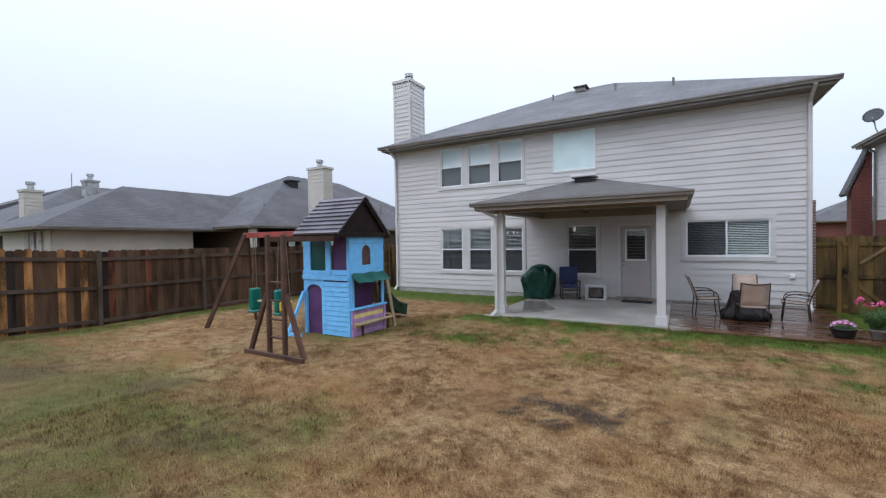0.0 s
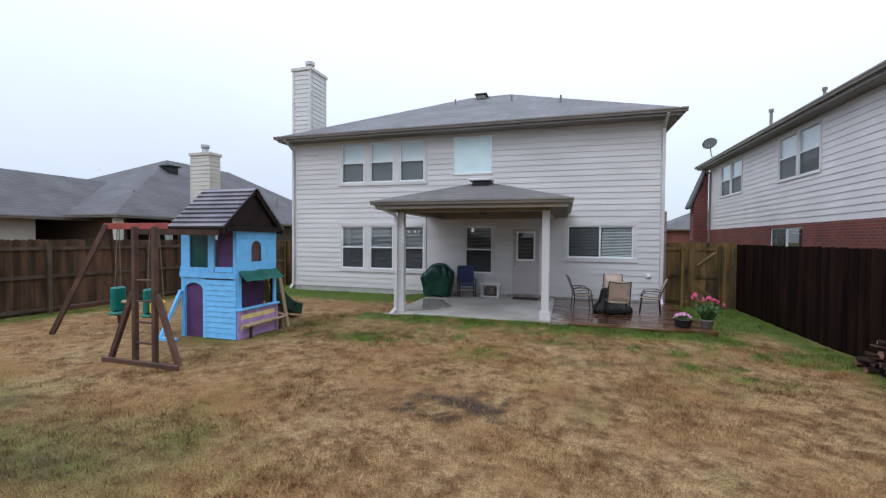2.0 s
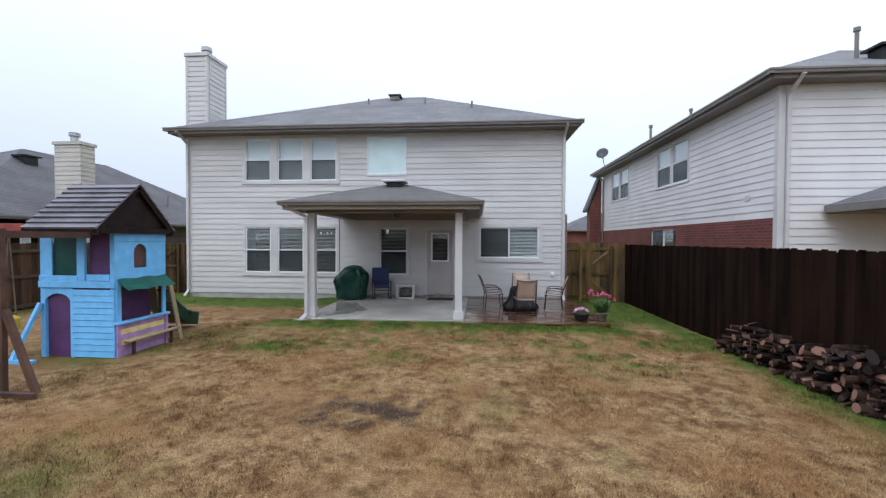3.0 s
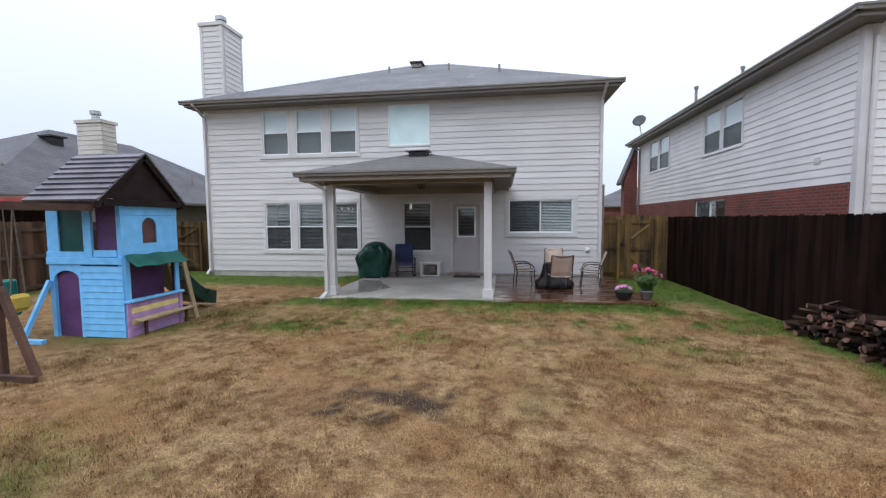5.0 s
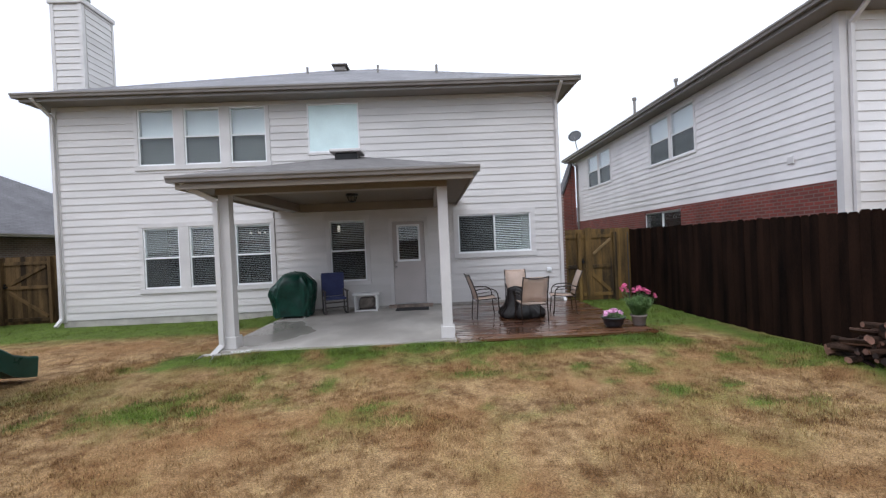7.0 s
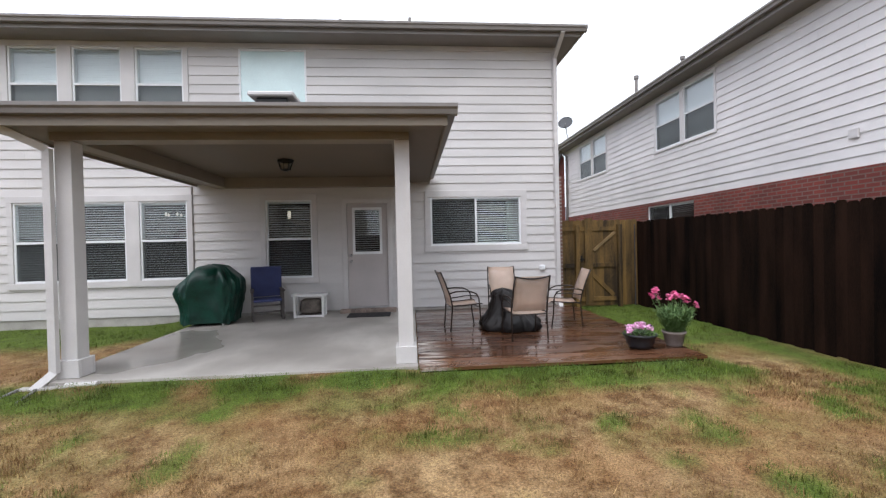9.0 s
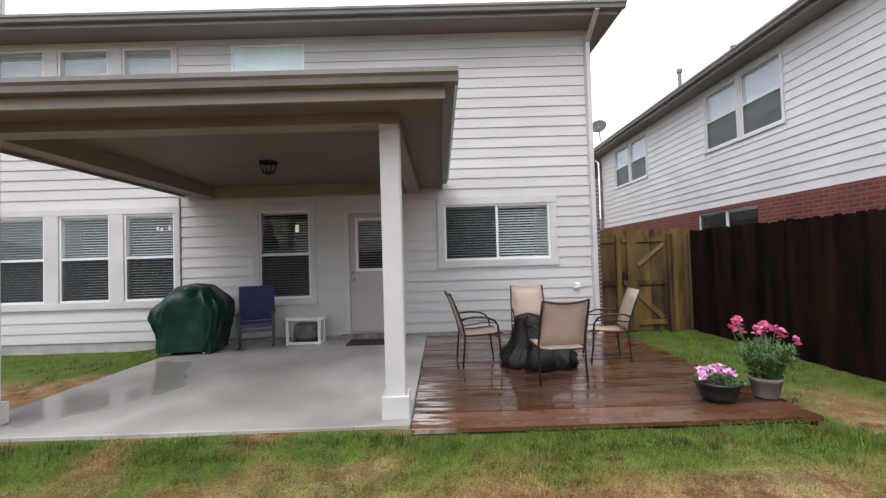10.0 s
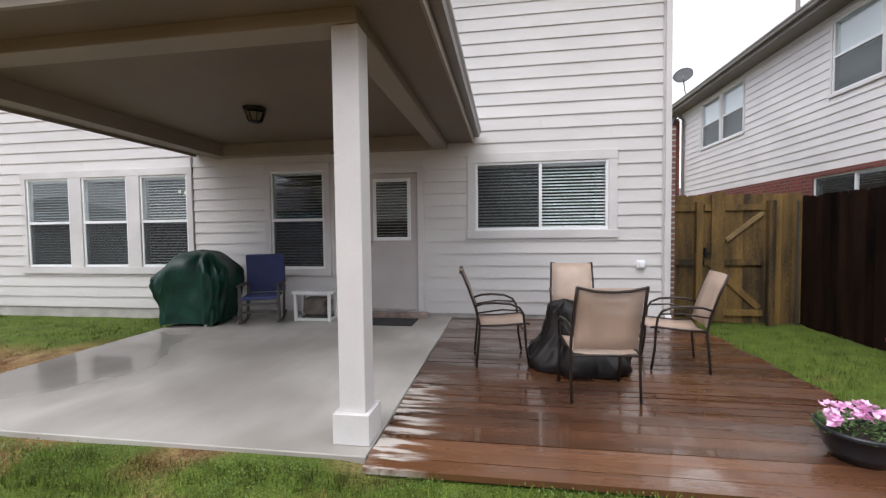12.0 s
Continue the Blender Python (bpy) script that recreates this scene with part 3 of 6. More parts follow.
def gutter(bm, a, b, out, z, size=0.11):
    """A K-style gutter from a to b at height z, standing off along out."""
    a, b, o = Vector((*a, z)), Vector((*b, z)), Vector((*out, 0))
    sec = [(0.0, 0.0), (0.0, -size), (size * 0.75, -size), (size * 0.85, -size * 0.55), (size * 1.05, -size * 0.35), (size * 1.05, 0.0), (size * 0.95, 0.0), (size * 0.9, -0.03), (0.02, -0.03), (0.02, 0)]
    return prism(bm, [a + o * u + Vector((0, 0, v)) for u, v in sec], b - a)


def spout(bm, points, w=0.075, d=0.055):
    for p, q in zip(points, points[1:]):
        beam(bm, p, q, w, d, (0, 1, 0.01))
    return bm


def build_house():
    wall = part("wall", wall_mesh(HX0, HX1, -0.02, ZT, OPEN, WY + 0.004, WY + 0.16), SIDING, HOUSE)
    trimmed = [(a - 0.07, b + 0.07, c - 0.06, d + 0.07) for a, b, c, d in OPEN]
    trimmed[8] = (-3.10, -1.80, 4.01, 5.25)
    clad(plank_mesh("siding_board", SIDING), wall, FRONT, HX0 + 0.10, HX1 - 0.10, 0.05, ZT, trimmed)
    part("foundation", boxed(HX0 + 0.02, HX1 - 0.02, WY + 0.0, WY + 0.12, -0.35, 0.045), SLAB_EDGE, HOUSE)
    for x0, x1 in ((HX0 - 0.01, HX0 + 0.10), (HX1 - 0.10, HX1 + 0.01)):
        part("corner_board", boxed(x0, x1, WY - 0.03, WY + 0.10, 0.0, ZT, bevel=0.004), TRIM, HOUSE)
    part("frieze_board", boxed(HX0 + 0.1, HX1 - 0.1, WY - 0.026, WY - 0.001, ZT - 0.10, ZT, bevel=0.003), TRIM, HOUSE)
    part("joint_trim", boxed(-4.06, -4.03, WY - 0.028, WY - 0.001, 0.62, 2.55), GUTTER, HOUSE, "dark vertical joint strip")
    part("side_wall", boxed(HX1 - 0.16, HX1 - 0.01, WY + 0.162, 22.6, -0.35, ZT), SIDING, HOUSE)
    part("brick_veneer", boxed(HX1 + 0.012, HX1 + 0.085, WY + 0.03, 22.6, -0.35, 2.70, bevel=0.004), PINK_BRICK, HOUSE, "red brick lower side wall")
    part("side_wall", boxed(HX0 + 0.01, HX0 + 0.16, WY + 0.162, 22.6, -0.35, ZT), SIDING, HOUSE)
    part("back_wall", boxed(HX0 + 0.01, HX1 - 0.01, 22.61, 22.76, -0.35, ZT), BRICK, HOUSE)
    # rooms behind the windows, their dimness put into the near-black ROOM colour
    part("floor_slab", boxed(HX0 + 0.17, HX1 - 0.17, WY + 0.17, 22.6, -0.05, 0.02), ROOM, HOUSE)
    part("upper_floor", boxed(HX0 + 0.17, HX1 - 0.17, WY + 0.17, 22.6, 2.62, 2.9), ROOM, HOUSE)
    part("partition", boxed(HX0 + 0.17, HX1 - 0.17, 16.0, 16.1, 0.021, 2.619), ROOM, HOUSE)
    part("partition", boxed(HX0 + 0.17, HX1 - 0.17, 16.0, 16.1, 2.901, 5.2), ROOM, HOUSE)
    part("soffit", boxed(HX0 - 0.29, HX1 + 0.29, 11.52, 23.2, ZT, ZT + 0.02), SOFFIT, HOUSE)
    roof = part("roof", roof_shell(bmesh.new(), (HX0 - 0.34, HX1 + 0.34, 11.47, 23.3), ((-3.7, 17.2), (-1.9, 17.2)), 5.54, 8.32, 0.08), SHINGLE, HOUSE, "grey asphalt shingle hip roof")
    bm = bmesh.new()
    box(bm, HX0 - 0.32, HX1 + 0.32, 11.49, 11.515, ZT - 0.01, 5.455)
    box(bm, HX0 - 0.32, HX0 - 0.295, 11.516, 23.2, ZT - 0.01, 5.455)
    box(bm, HX1 + 0.295, HX1 + 0.32, 11.516, 23.2, ZT - 0.01, 5.455)
    part("fascia", bm, GUTTER, HOUSE)
    bm = bmesh.new()
    gutter(bm, (HX0 - 0.43, 11.488), (HX1 + 0.43, 11.488), (0, -1), 5.53)
    part("gutter", bm, GUTTER, HOUSE)
    bm = bmesh.new()
    gutter(bm, (HX1 + 0.322, 11.5), (HX1 + 0.322, 23.2), (1, 0), 5.53)
    part("gutter", bm, GUTTER, HOUSE)
    bm = bmesh.new()
    gutter(bm, (HX0 - 0.322, 11.5), (HX0 - 0.322, 23.2), (-1, 0), 5.53)
    part("gutter", bm, GUTTER, HOUSE)
    for x in (HX0 + 0.03, HX1 - 0.05):
        bm = spout(bmesh.new(), [(x, 11.42, 5.42), (x, 11.93, 5.12), (x, 11.93, 0.10), (x, 11.75, -0.06)])
        part("downspout", bm, TRIM, HOUSE)
    # roof vents
    for x, y, h in ((-4.0, 15.5, 0.22), (-1.6, 15.2, 0.24), (0.3, 14.0, 0.25)):
        z = 5.54 + (y - 11.47) * 2.78 / 5.73
        part("vent_pipe", cone(bmesh.new(), (x, y, z - 0.05), (x, y, z + h), 0.04, 0.04), GUTTER, roof)
    bm = boxed(-3.3, -2.9, 16.4, 16.8, 7.95, 8.14, bevel=0.03)
    box(bm, -3.38, -2.82, 16.32, 16.88, 8.145, 8.20, 0.02)
    part("roof_vent", bm, GUTTER, roof, "grey metal box vent")
    # chimney
    chim = part("chimney", boxed(-10.18, -9.34, 13.02, 14.10, -0.3, 8.60), SIDING, HOUSE, "siding-clad chimney")
    me = plank_mesh("chimney_board", SIDING)
    clad(me, chim, Matrix.Translation((0, 13.016, 0)), -10.09, -9.43, 4.6, 8.54, [], name="chimney_board")
    clad(me, chim, Matrix.Translation((-9.336, 0, 0)) @ pose(0, 0, 0, 0, 0, 90), 13.10, 14.02, 5.6, 8.54, [], name="chimney_board")
    for x in (-10.185, -9.43):
        part("corner_board", boxed(x, x + 0.095, 12.99, 13.07, 4.6, 8.56), TRIM, chim)
    part("corner_board", boxed(-9.36, -9.315, 14.03, 14.11, 5.6, 8.56), TRIM, chim)
    part("chimney_cap", boxed(-10.24, -9.28, 12.96, 14.16, 8.56, 8.70, bevel=0.015), TRIM, chim)
    bm = cone(bmesh.new(), (-9.7, 13.5, 8.68), (-9.7, 13.5, 8.92), 0.16, 0.14, 16)
    cone(bm, (-9.7, 13.5, 8.94), (-9.7, 13.5, 9.08), 0.19, 0.19, 16)
    part("flue", bm, GALV, chim, "galvanised flue with rain cap")
    # windows
    for a, b in TRIPLE:
        window(HOUSE, FRONT, a, b, *LOW, trim=0, tilt=15)
        window(HOUSE, FRONT, a, b, *UP, trim=0, tilt=74)
    for z0, z1 in (LOW, UP):
        bm = bmesh.new()
        for a, b in ((-7.41, -7.31), (-6.42, -6.17), (-5.28, -5.03), (-4.14, -4.045)):
            box(bm, a + 0.001, b - 0.001, WY - 0.034, WY - 0.002, z0, z1, 0.003)
        box(bm, -7.42, -4.04, WY - 0.036, WY - 0.002, z1, min(z1 + 0.12, ZT - 0.101), 0.003)
        box(bm, -7.43, -4.03, WY - 0.05, WY - 0.002, z0 - 0.115, z0, 0.004)
        part("window_trim", bm, TRIM, HOUSE)
    window(HOUSE, FRONT, -2.66, -1.76, 0.715, 2.27, tilt=17)
    window(HOUSE, FRONT, 0.61, 2.49, 1.29, 2.28, kind="slide", tilt=27, trim=0.12)
    window(HOUSE, FRONT, -3.10, -1.80, 4.01, 5.25, kind="frosted", trim=0)
    # back door with half light
    bm = bmesh.new()
    box(bm, -1.17, -1.08, WY - 0.03, WY + 0.10, 0.04, 2.18, 0.003)
    box(bm, -0.27, -0.18, WY - 0.03, WY + 0.10, 0.04, 2.18, 0.003)
    box(bm, -1.17, -0.18, WY - 0.032, WY + 0.10, 2.18, 2.28, 0.003)
    part("door_frame", bm, TRIM, HOUSE)
    bm = bmesh.new()
    for a, b, c, d in cut(-1.075, -0.275, 0.10, 2.175, [(-0.93, -0.42, 1.20, 2.06)]):
        box(bm, a, b, WY + 0.01, WY + 0.05, c, d)
    door = part("door", bm, DOOR, HOUSE, "grey painted half-light back door")
    bm = bmesh.new()
    for a, b, c, d in cut(-0.97, -0.38, 1.155, 2.10, [(-0.92, -0.43, 1.21, 2.05)]):
        box(bm, a, b, WY - 0.008, WY + 0.009, c, d)
    part("glazing_frame", bm, VINYL, door)
    p = part("pane", boxed(-0.92, -0.43, WY + 0.012, WY + 0.016, 1.21, 2.05), GLASS, door)
    p.visible_shadow = False
    bm, z = bmesh.new(), 2.03
    while z > 1.22:
        prism(bm, [(-0.92, WY + 0.024, z + 0.004), (-0.92, WY + 0.044, z - 0.004), (-0.92, WY + 0.045, z - 0.002), (-0.92, WY + 0.025, z + 0.006)], (0.49, 0, 0))
        z -= 0.044
    part("blind", bm, BLIND, door)
    for z in (1.02, 1.14):
        part("door_knob", lathe(bmesh.new(), [(0.01, 0), (0.03, 0.005), (0.03, 0.04), (0.012, 0.06)], (0, 0, 0), 12), GALV, door).matrix_basis = pose(-1.01, WY + 0.01, z, 90)
    part("threshold", boxed(-1.08, -0.27, WY - 0.04, WY + 0.10, 0.06, 0.098), GALV, HOUSE)
    # outlet box on the wall over the deck
    out = part("outlet_box", boxed(2.86, 2.97, WY - 0.075, WY - 0.018, 0.73, 0.85, bevel=0.012), VINYL, HOUSE, "white weatherproof outlet box")
    part("outlet_cover", boxed(2.875, 2.955, WY - 0.095, WY - 0.0755, 0.755, 0.835, bevel=0.01), VINYL, out)


build_house()


def build_chandelier():
    """The lit hanging lamp in the room behind the lower windows."""
    x, y, z = -4.9, 13.0, 2.06
    bulb = bpy.data.materials.new("lit_bulb")
    bulb.use_nodes = True
    b = bulb.node_tree.nodes["Principled BSDF"]
    b.inputs["Emission Color"].default_value, b.inputs["Emission Strength"].default_value = (1.0, 0.86, 0.68, 1), 0.9
    C = thing("chandelier", x, y, 2.62, "lit five-arm chandelier in the room behind the window", "chandelier")
    part("stem", cone(bmesh.new(), (x, y, z), (x, y, 2.62), 0.012, 0.012, 8), BRONZE_DARK, C)
    for k in range(5):
        a = 2 * math.pi * k / 5 + 0.3
        px, py = x + 0.2 * math.cos(a), y + 0.2 * math.sin(a)
        part("arm", tube(bmesh.new(), [(x, y, z + 0.04), ((x + px) / 2, (y + py) / 2, z - 0.03), (px, py, z)], 0.008, 6), BRONZE_DARK, C)
        part("bulb", lathe(bmesh.new(), [(0.014, 0.0), (0.022, 0.02), (0.020, 0.05), (0.006, 0.07)], (px, py, z + 0.004), 10), bulb, C, "glowing bulb")


def build_pendant():
    """A small lit lamp that hangs in the room behind the patio window."""
    x, y, z = -3.20, 15.5, 2.24
    P = thing("pendant_lamp", x, y, 2.62, "small lit pendant lamp hanging behind the patio window", "pendant lamp")
    part("cord", cone(bmesh.new(), (x, y, z + 0.14), (x, y, 2.62), 0.006, 0.006, 6), BRONZE_DARK, P)
    part("cap", lathe(bmesh.new(), [(0.045, 0.10), (0.03, 0.13), (0.012, 0.145)], (x, y, z), 14), BRONZE_DARK, P)
    part("shade", lathe(bmesh.new(), [(0.042, -0.10), (0.048, 0.0), (0.042, 0.099)], (x, y, z), 16), bpy.data.materials["lit_bulb"], P, "glowing glass cylinder shade", smooth=True)


BRONZE_DARK = mat("dark_bronze_lamp", (0.04, 0.03, 0.022), 0.4, 0.2, 8, 0.05, metal=0.5)
build_chandelier()
build_pendant()


# ---- covered patio ----
SPLASH = mat("wet_grey_splash_block", (0.13, 0.125, 0.12), 0.5, 0.3, 8, 0.3, 70)


def build_patio():
    slab = thing("patio_slab", -1.7, 10.0, -0.13, "wet grey concrete patio slab beside the house", "patio", kind="structure")
    part("slab", boxed(-3.66, 0.245, 8.06, 11.995, -0.30, 0.0, bevel=0.006), CONCRETE, slab)
    part("footing", boxed(-3.78, -3.20, 7.98, 8.055, -0.30, -0.03, bevel=0.01), SLAB_EDGE, slab)
    P = thing("patio_cover", -1.7, 8.3, 0.0, "painted patio cover with shingle hip roof on two posts", "patio cover")
    for x in (-3.435, 0.117):
        post = part("post", boxed(x - 0.083, x + 0.083, 8.20, 8.365, 0.001, 2.50, bevel=0.004), POST, P)
        bm = bmesh.new()
        for a, b, c, d in ((x - 0.115, x + 0.115, 8.165, 8.199), (x - 0.115, x + 0.115, 8.366, 8.40), (x - 0.115, x - 0.084, 8.20, 8.365), (x + 0.084, x + 0.115, 8.20, 8.365)):
            box(bm, a, b, c, d, 0.001, 0.19, 0.004)
        part("post_base", bm, POST, post)
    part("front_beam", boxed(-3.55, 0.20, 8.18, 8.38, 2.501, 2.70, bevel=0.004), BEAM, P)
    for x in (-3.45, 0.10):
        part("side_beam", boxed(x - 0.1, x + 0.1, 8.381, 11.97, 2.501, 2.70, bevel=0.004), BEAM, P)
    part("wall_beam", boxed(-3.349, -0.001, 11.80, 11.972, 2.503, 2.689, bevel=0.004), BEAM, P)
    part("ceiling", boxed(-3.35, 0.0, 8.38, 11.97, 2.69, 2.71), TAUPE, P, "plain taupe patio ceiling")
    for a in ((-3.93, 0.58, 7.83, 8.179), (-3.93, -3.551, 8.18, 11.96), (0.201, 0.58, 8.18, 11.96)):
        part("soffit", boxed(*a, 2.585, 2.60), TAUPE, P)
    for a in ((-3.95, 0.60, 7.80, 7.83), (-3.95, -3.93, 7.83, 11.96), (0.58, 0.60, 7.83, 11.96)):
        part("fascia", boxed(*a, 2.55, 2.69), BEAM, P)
    roof = part("roof", roof_shell(bmesh.new(), (-3.98, 0.63, 7.77, 11.965), ((-1.68, 10.05), (-1.68, 11.965)), 2.755, 3.46, 0.05), PATIO_SHINGLE, P)
    for a, b, out in (((-4.04, 7.797), (0.70, 7.797), (0, -1)), ((0.603, 7.8), (0.603, 11.9), (1, 0)), ((-3.953, 7.8), (-3.953, 11.9), (-1, 0))):
        part("gutter", gutter(bmesh.new(), a, b, out, 2.745, 0.10), GUTTER, P)
    part("roof_vent", boxed(-1.87, -1.44, 9.38, 9.76, 3.18, 3.385, bevel=0.02), BLACK_METAL, roof, "dark metal box vent")
    part("vent_cap", boxed(-1.96, -1.35, 9.32, 9.82, 3.39, 3.455, bevel=0.015), TRIM, roof)
    bm = spout(bmesh.new(), [(-3.86, 7.80, 2.68), (-3.80, 7.86, 2.58), (-3.52, 8.12, 2.40), (-3.52, 8.12, 0.08), (-3.62, 7.98, -0.06)])
    part("downspout", bm, TRIM, P)
    # the tray under the spout widens away from the post and has raised sides
    bm = bmesh.new()
    rows = ((0.0, 0.10, 0.055), (0.2, 0.12, 0.05), (0.7, 0.155, 0.045), (1.0, 0.165, 0.03))
    rings = []
    for t, w, h in rows:
        cx, cy = -3.68 + 0.10 * t, 7.99 - 0.52 * t
        rings.append([bm.verts.new((cx + u, cy, -0.085 - 0.02 * t + v)) for u, v in ((-w, -0.05), (-w, h), (-w + 0.03, h), (-w + 0.045, 0.012), (w - 0.045, 0.012), (w - 0.03, h), (w, h), (w, -0.05))])
    for p, q in zip(rings, rings[1:]):
        for k in range(8):
            bm.faces.new((p[k], p[(k + 1) % 8], q[(k + 1) % 8], q[k]))
    bm.faces.new(rings[0]), bm.faces.new(rings[-1][::-1])
    tagged(part("splash_block", bm, SPLASH), "wet dark grey concrete splash block lying on the grass", "splash block")
    bm = cone(bmesh.new(), (-3.34, 8.025, -0.028), (-3.06, 8.03, -0.028), 0.028, 0.028, 14)
    cone(bm, (-3.07, 8.03, -0.028), (-3.035, 8.03, -0.028), 0.034, 0.034, 14)
    tagged(part("drain_stub", bm, POST), "short pale plastic drain pipe along the slab edge", "drain pipe")
    L = thing("ceiling_light", -1.72, 10.16, 2.69, "dark bronze flush ceiling lantern, off", "ceiling light")
    part("canopy", lathe(bmesh.new(), [(0.06, -0.05), (0.12, -0.04), (0.13, 0.0)], (-1.72, 10.16, 2.689), 8), BLACK_METAL, L)
    part("glass", lathe(bmesh.new(), [(0.06, -0.15), (0.10, -0.06)], (-1.72, 10.16, 2.689), 8), SMOKED, L)
    bm = bmesh.new()
    for k in range(8):
        a = 2 * math.pi * k / 8
        tube(bm, [(-1.72 + 0.105 * math.cos(a), 10.16 + 0.105 * math.sin(a), 2.64), (-1.72 + 0.066 * math.cos(a), 10.16 + 0.066 * math.sin(a), 2.53)], 0.007, 5)
    lathe(bm, [(0.03, -0.175), (0.07, -0.155), (0.07, -0.145)], (-1.72, 10.16, 2.689), 8)
    part("cage", bm, BLACK_METAL, L)


build_patio()


# ---- deck ----
def build_deck():
    D = thing("deck", 1.9, 10.0, -0.2, "low wet redwood-stained timber deck on the lawn", "deck", kind="structure")
    bm = bmesh.new()
    box(bm, 0.27, 3.49, 7.99, 8.03, -0.19, -0.034)
    box(bm, 3.45, 3.49, 8.031, 11.95, -0.19, -0.034)
    for i in range(9):
        box(bm, 0.30 + i * 0.38, 0.34 + i * 0.38, 8.032, 11.95, -0.2, -0.034)
    part("joist_frame", bm, FENCE_DARK, D)
    me = mesh_of("deck_board", boxed(-0.5, 0.5, -0.5, 0.5, -0.034, 0.0, bevel=0.0), DECK)
    rng = random.Random(5)
    step, y = 0.117, 7.955
    while y < 11.9:
        x0, x1 = 0.255 + rng.uniform(0, 0.012), 3.50 + rng.uniform(-0.015, 0.02)
        w = step - 0.007
        gap = 0.035 if abs(y - 9.1) < 0.08 else 0
        piece("deck_board", me, D, pose((x0 + x1) / 2, y + w / 2, rng.uniform(-0.003, 0.002), rng.uniform(-1.3, 1.3), rng.uniform(-0.05, 0.05), rng.uniform(-0.1, 0.1)) @ Matrix.Diagonal((x1 - x0, w - gap, 1, 1)))
        y += step


build_deck()


# ---- fences ----
def board_mesh(name, material, w=0.146, h=1.83, t=0.016):
    """A dog-eared picket; its back lies at y = 0."""
    bm = bmesh.new()
    prism(bm, [(0.002, 0, 0), (w - 0.002, 0, 0), (w - 0.002, 0, h - 0.035), (w - 0.03, 0, h), (0.03, 0, h), (0.002, 0, h - 0.035)], (0, -t, 0))
    return mesh_of(name, bm, material)


def fence(name, label, a, b, boards, rails, inner, base, seed, height=1.83, odd=None, bay=2.4, heights=(0.10, 0.86, 1.60)):
    """Pickets from a to b. inner: the rails and posts stand on the side to the right of the way from a to b."""
    a, b = Vector(a), Vector(b)
    d = b - a
    n = int(d.length / 0.14)
    yaw = math.degrees(math.atan2(d.y, d.x))
    F = thing(name, a.x, a.y, base(a.x, a.y), label, "fence", kind="structure")
    rng = random.Random(seed)
    side = Vector((d.y, -d.x)).normalized()
    for i in range(n):
        p = a + d * (i * 0.14 / d.length)
        me = odd[i] if odd and i in odd else boards
        piece("picket", me, F, pose(p.x + side.x * 0.004 * (i % 2), p.y + side.y * 0.004 * (i % 2), base(p.x, p.y) - 0.01 + rng.uniform(-0.012, 0.012), rng.uniform(-0.1, 0.1), rng.uniform(-0.12, 0.12), yaw))
    if inner:
        k = 0
        while k * bay < d.length - 0.2:
            p, q = a + d * (k * bay / d.length), a + d * (min((k + 1) * bay, d.length) / d.length)
            zp, zq = base(p.x, p.y), base(q.x, q.y)
            o = side * 0.045
            for h in heights:
                part("rail", beam(bmesh.new(), (p.x + o.x, p.y + o.y, zp + h), (q.x + o.x, q.y + o.y, zq + h), 0.04, 0.085), rails, F)
            o = side * 0.11
            part("fence_post", boxed(p.x + o.x - 0.045, p.x + o.x + 0.045, p.y + o.y - 0.045, p.y + o.y + 0.045, zp - 0.2, zp + height - 0.02, bevel=0.006), rails, F)
            k += 1
    return F


OLD_BOARD = board_mesh("old_picket", FENCE_OLD, h=1.87)
NEW_BOARD = board_mesh("new_picket", FENCE_NEW, h=1.89)
RED_BOARD = board_mesh("red_picket", FENCE_RED, h=1.88)
BLACK_BOARD = board_mesh("black_picket", FENCE_RAIL_DARK, h=1.84)
DARK_BOARD = board_mesh("dark_picket", FENCE_DARK, h=1.92)
GATE_BOARD = board_mesh("gate_picket", GATE_SHADED, h=1.88)
TALL_BOARD = board_mesh("tall_picket", GATE, h=1.96)
GATE_PALE = mat("pale_cedar_brace", (0.19, 0.125, 0.055), 0.8, 0.25, 3.0, 0.3, 40)


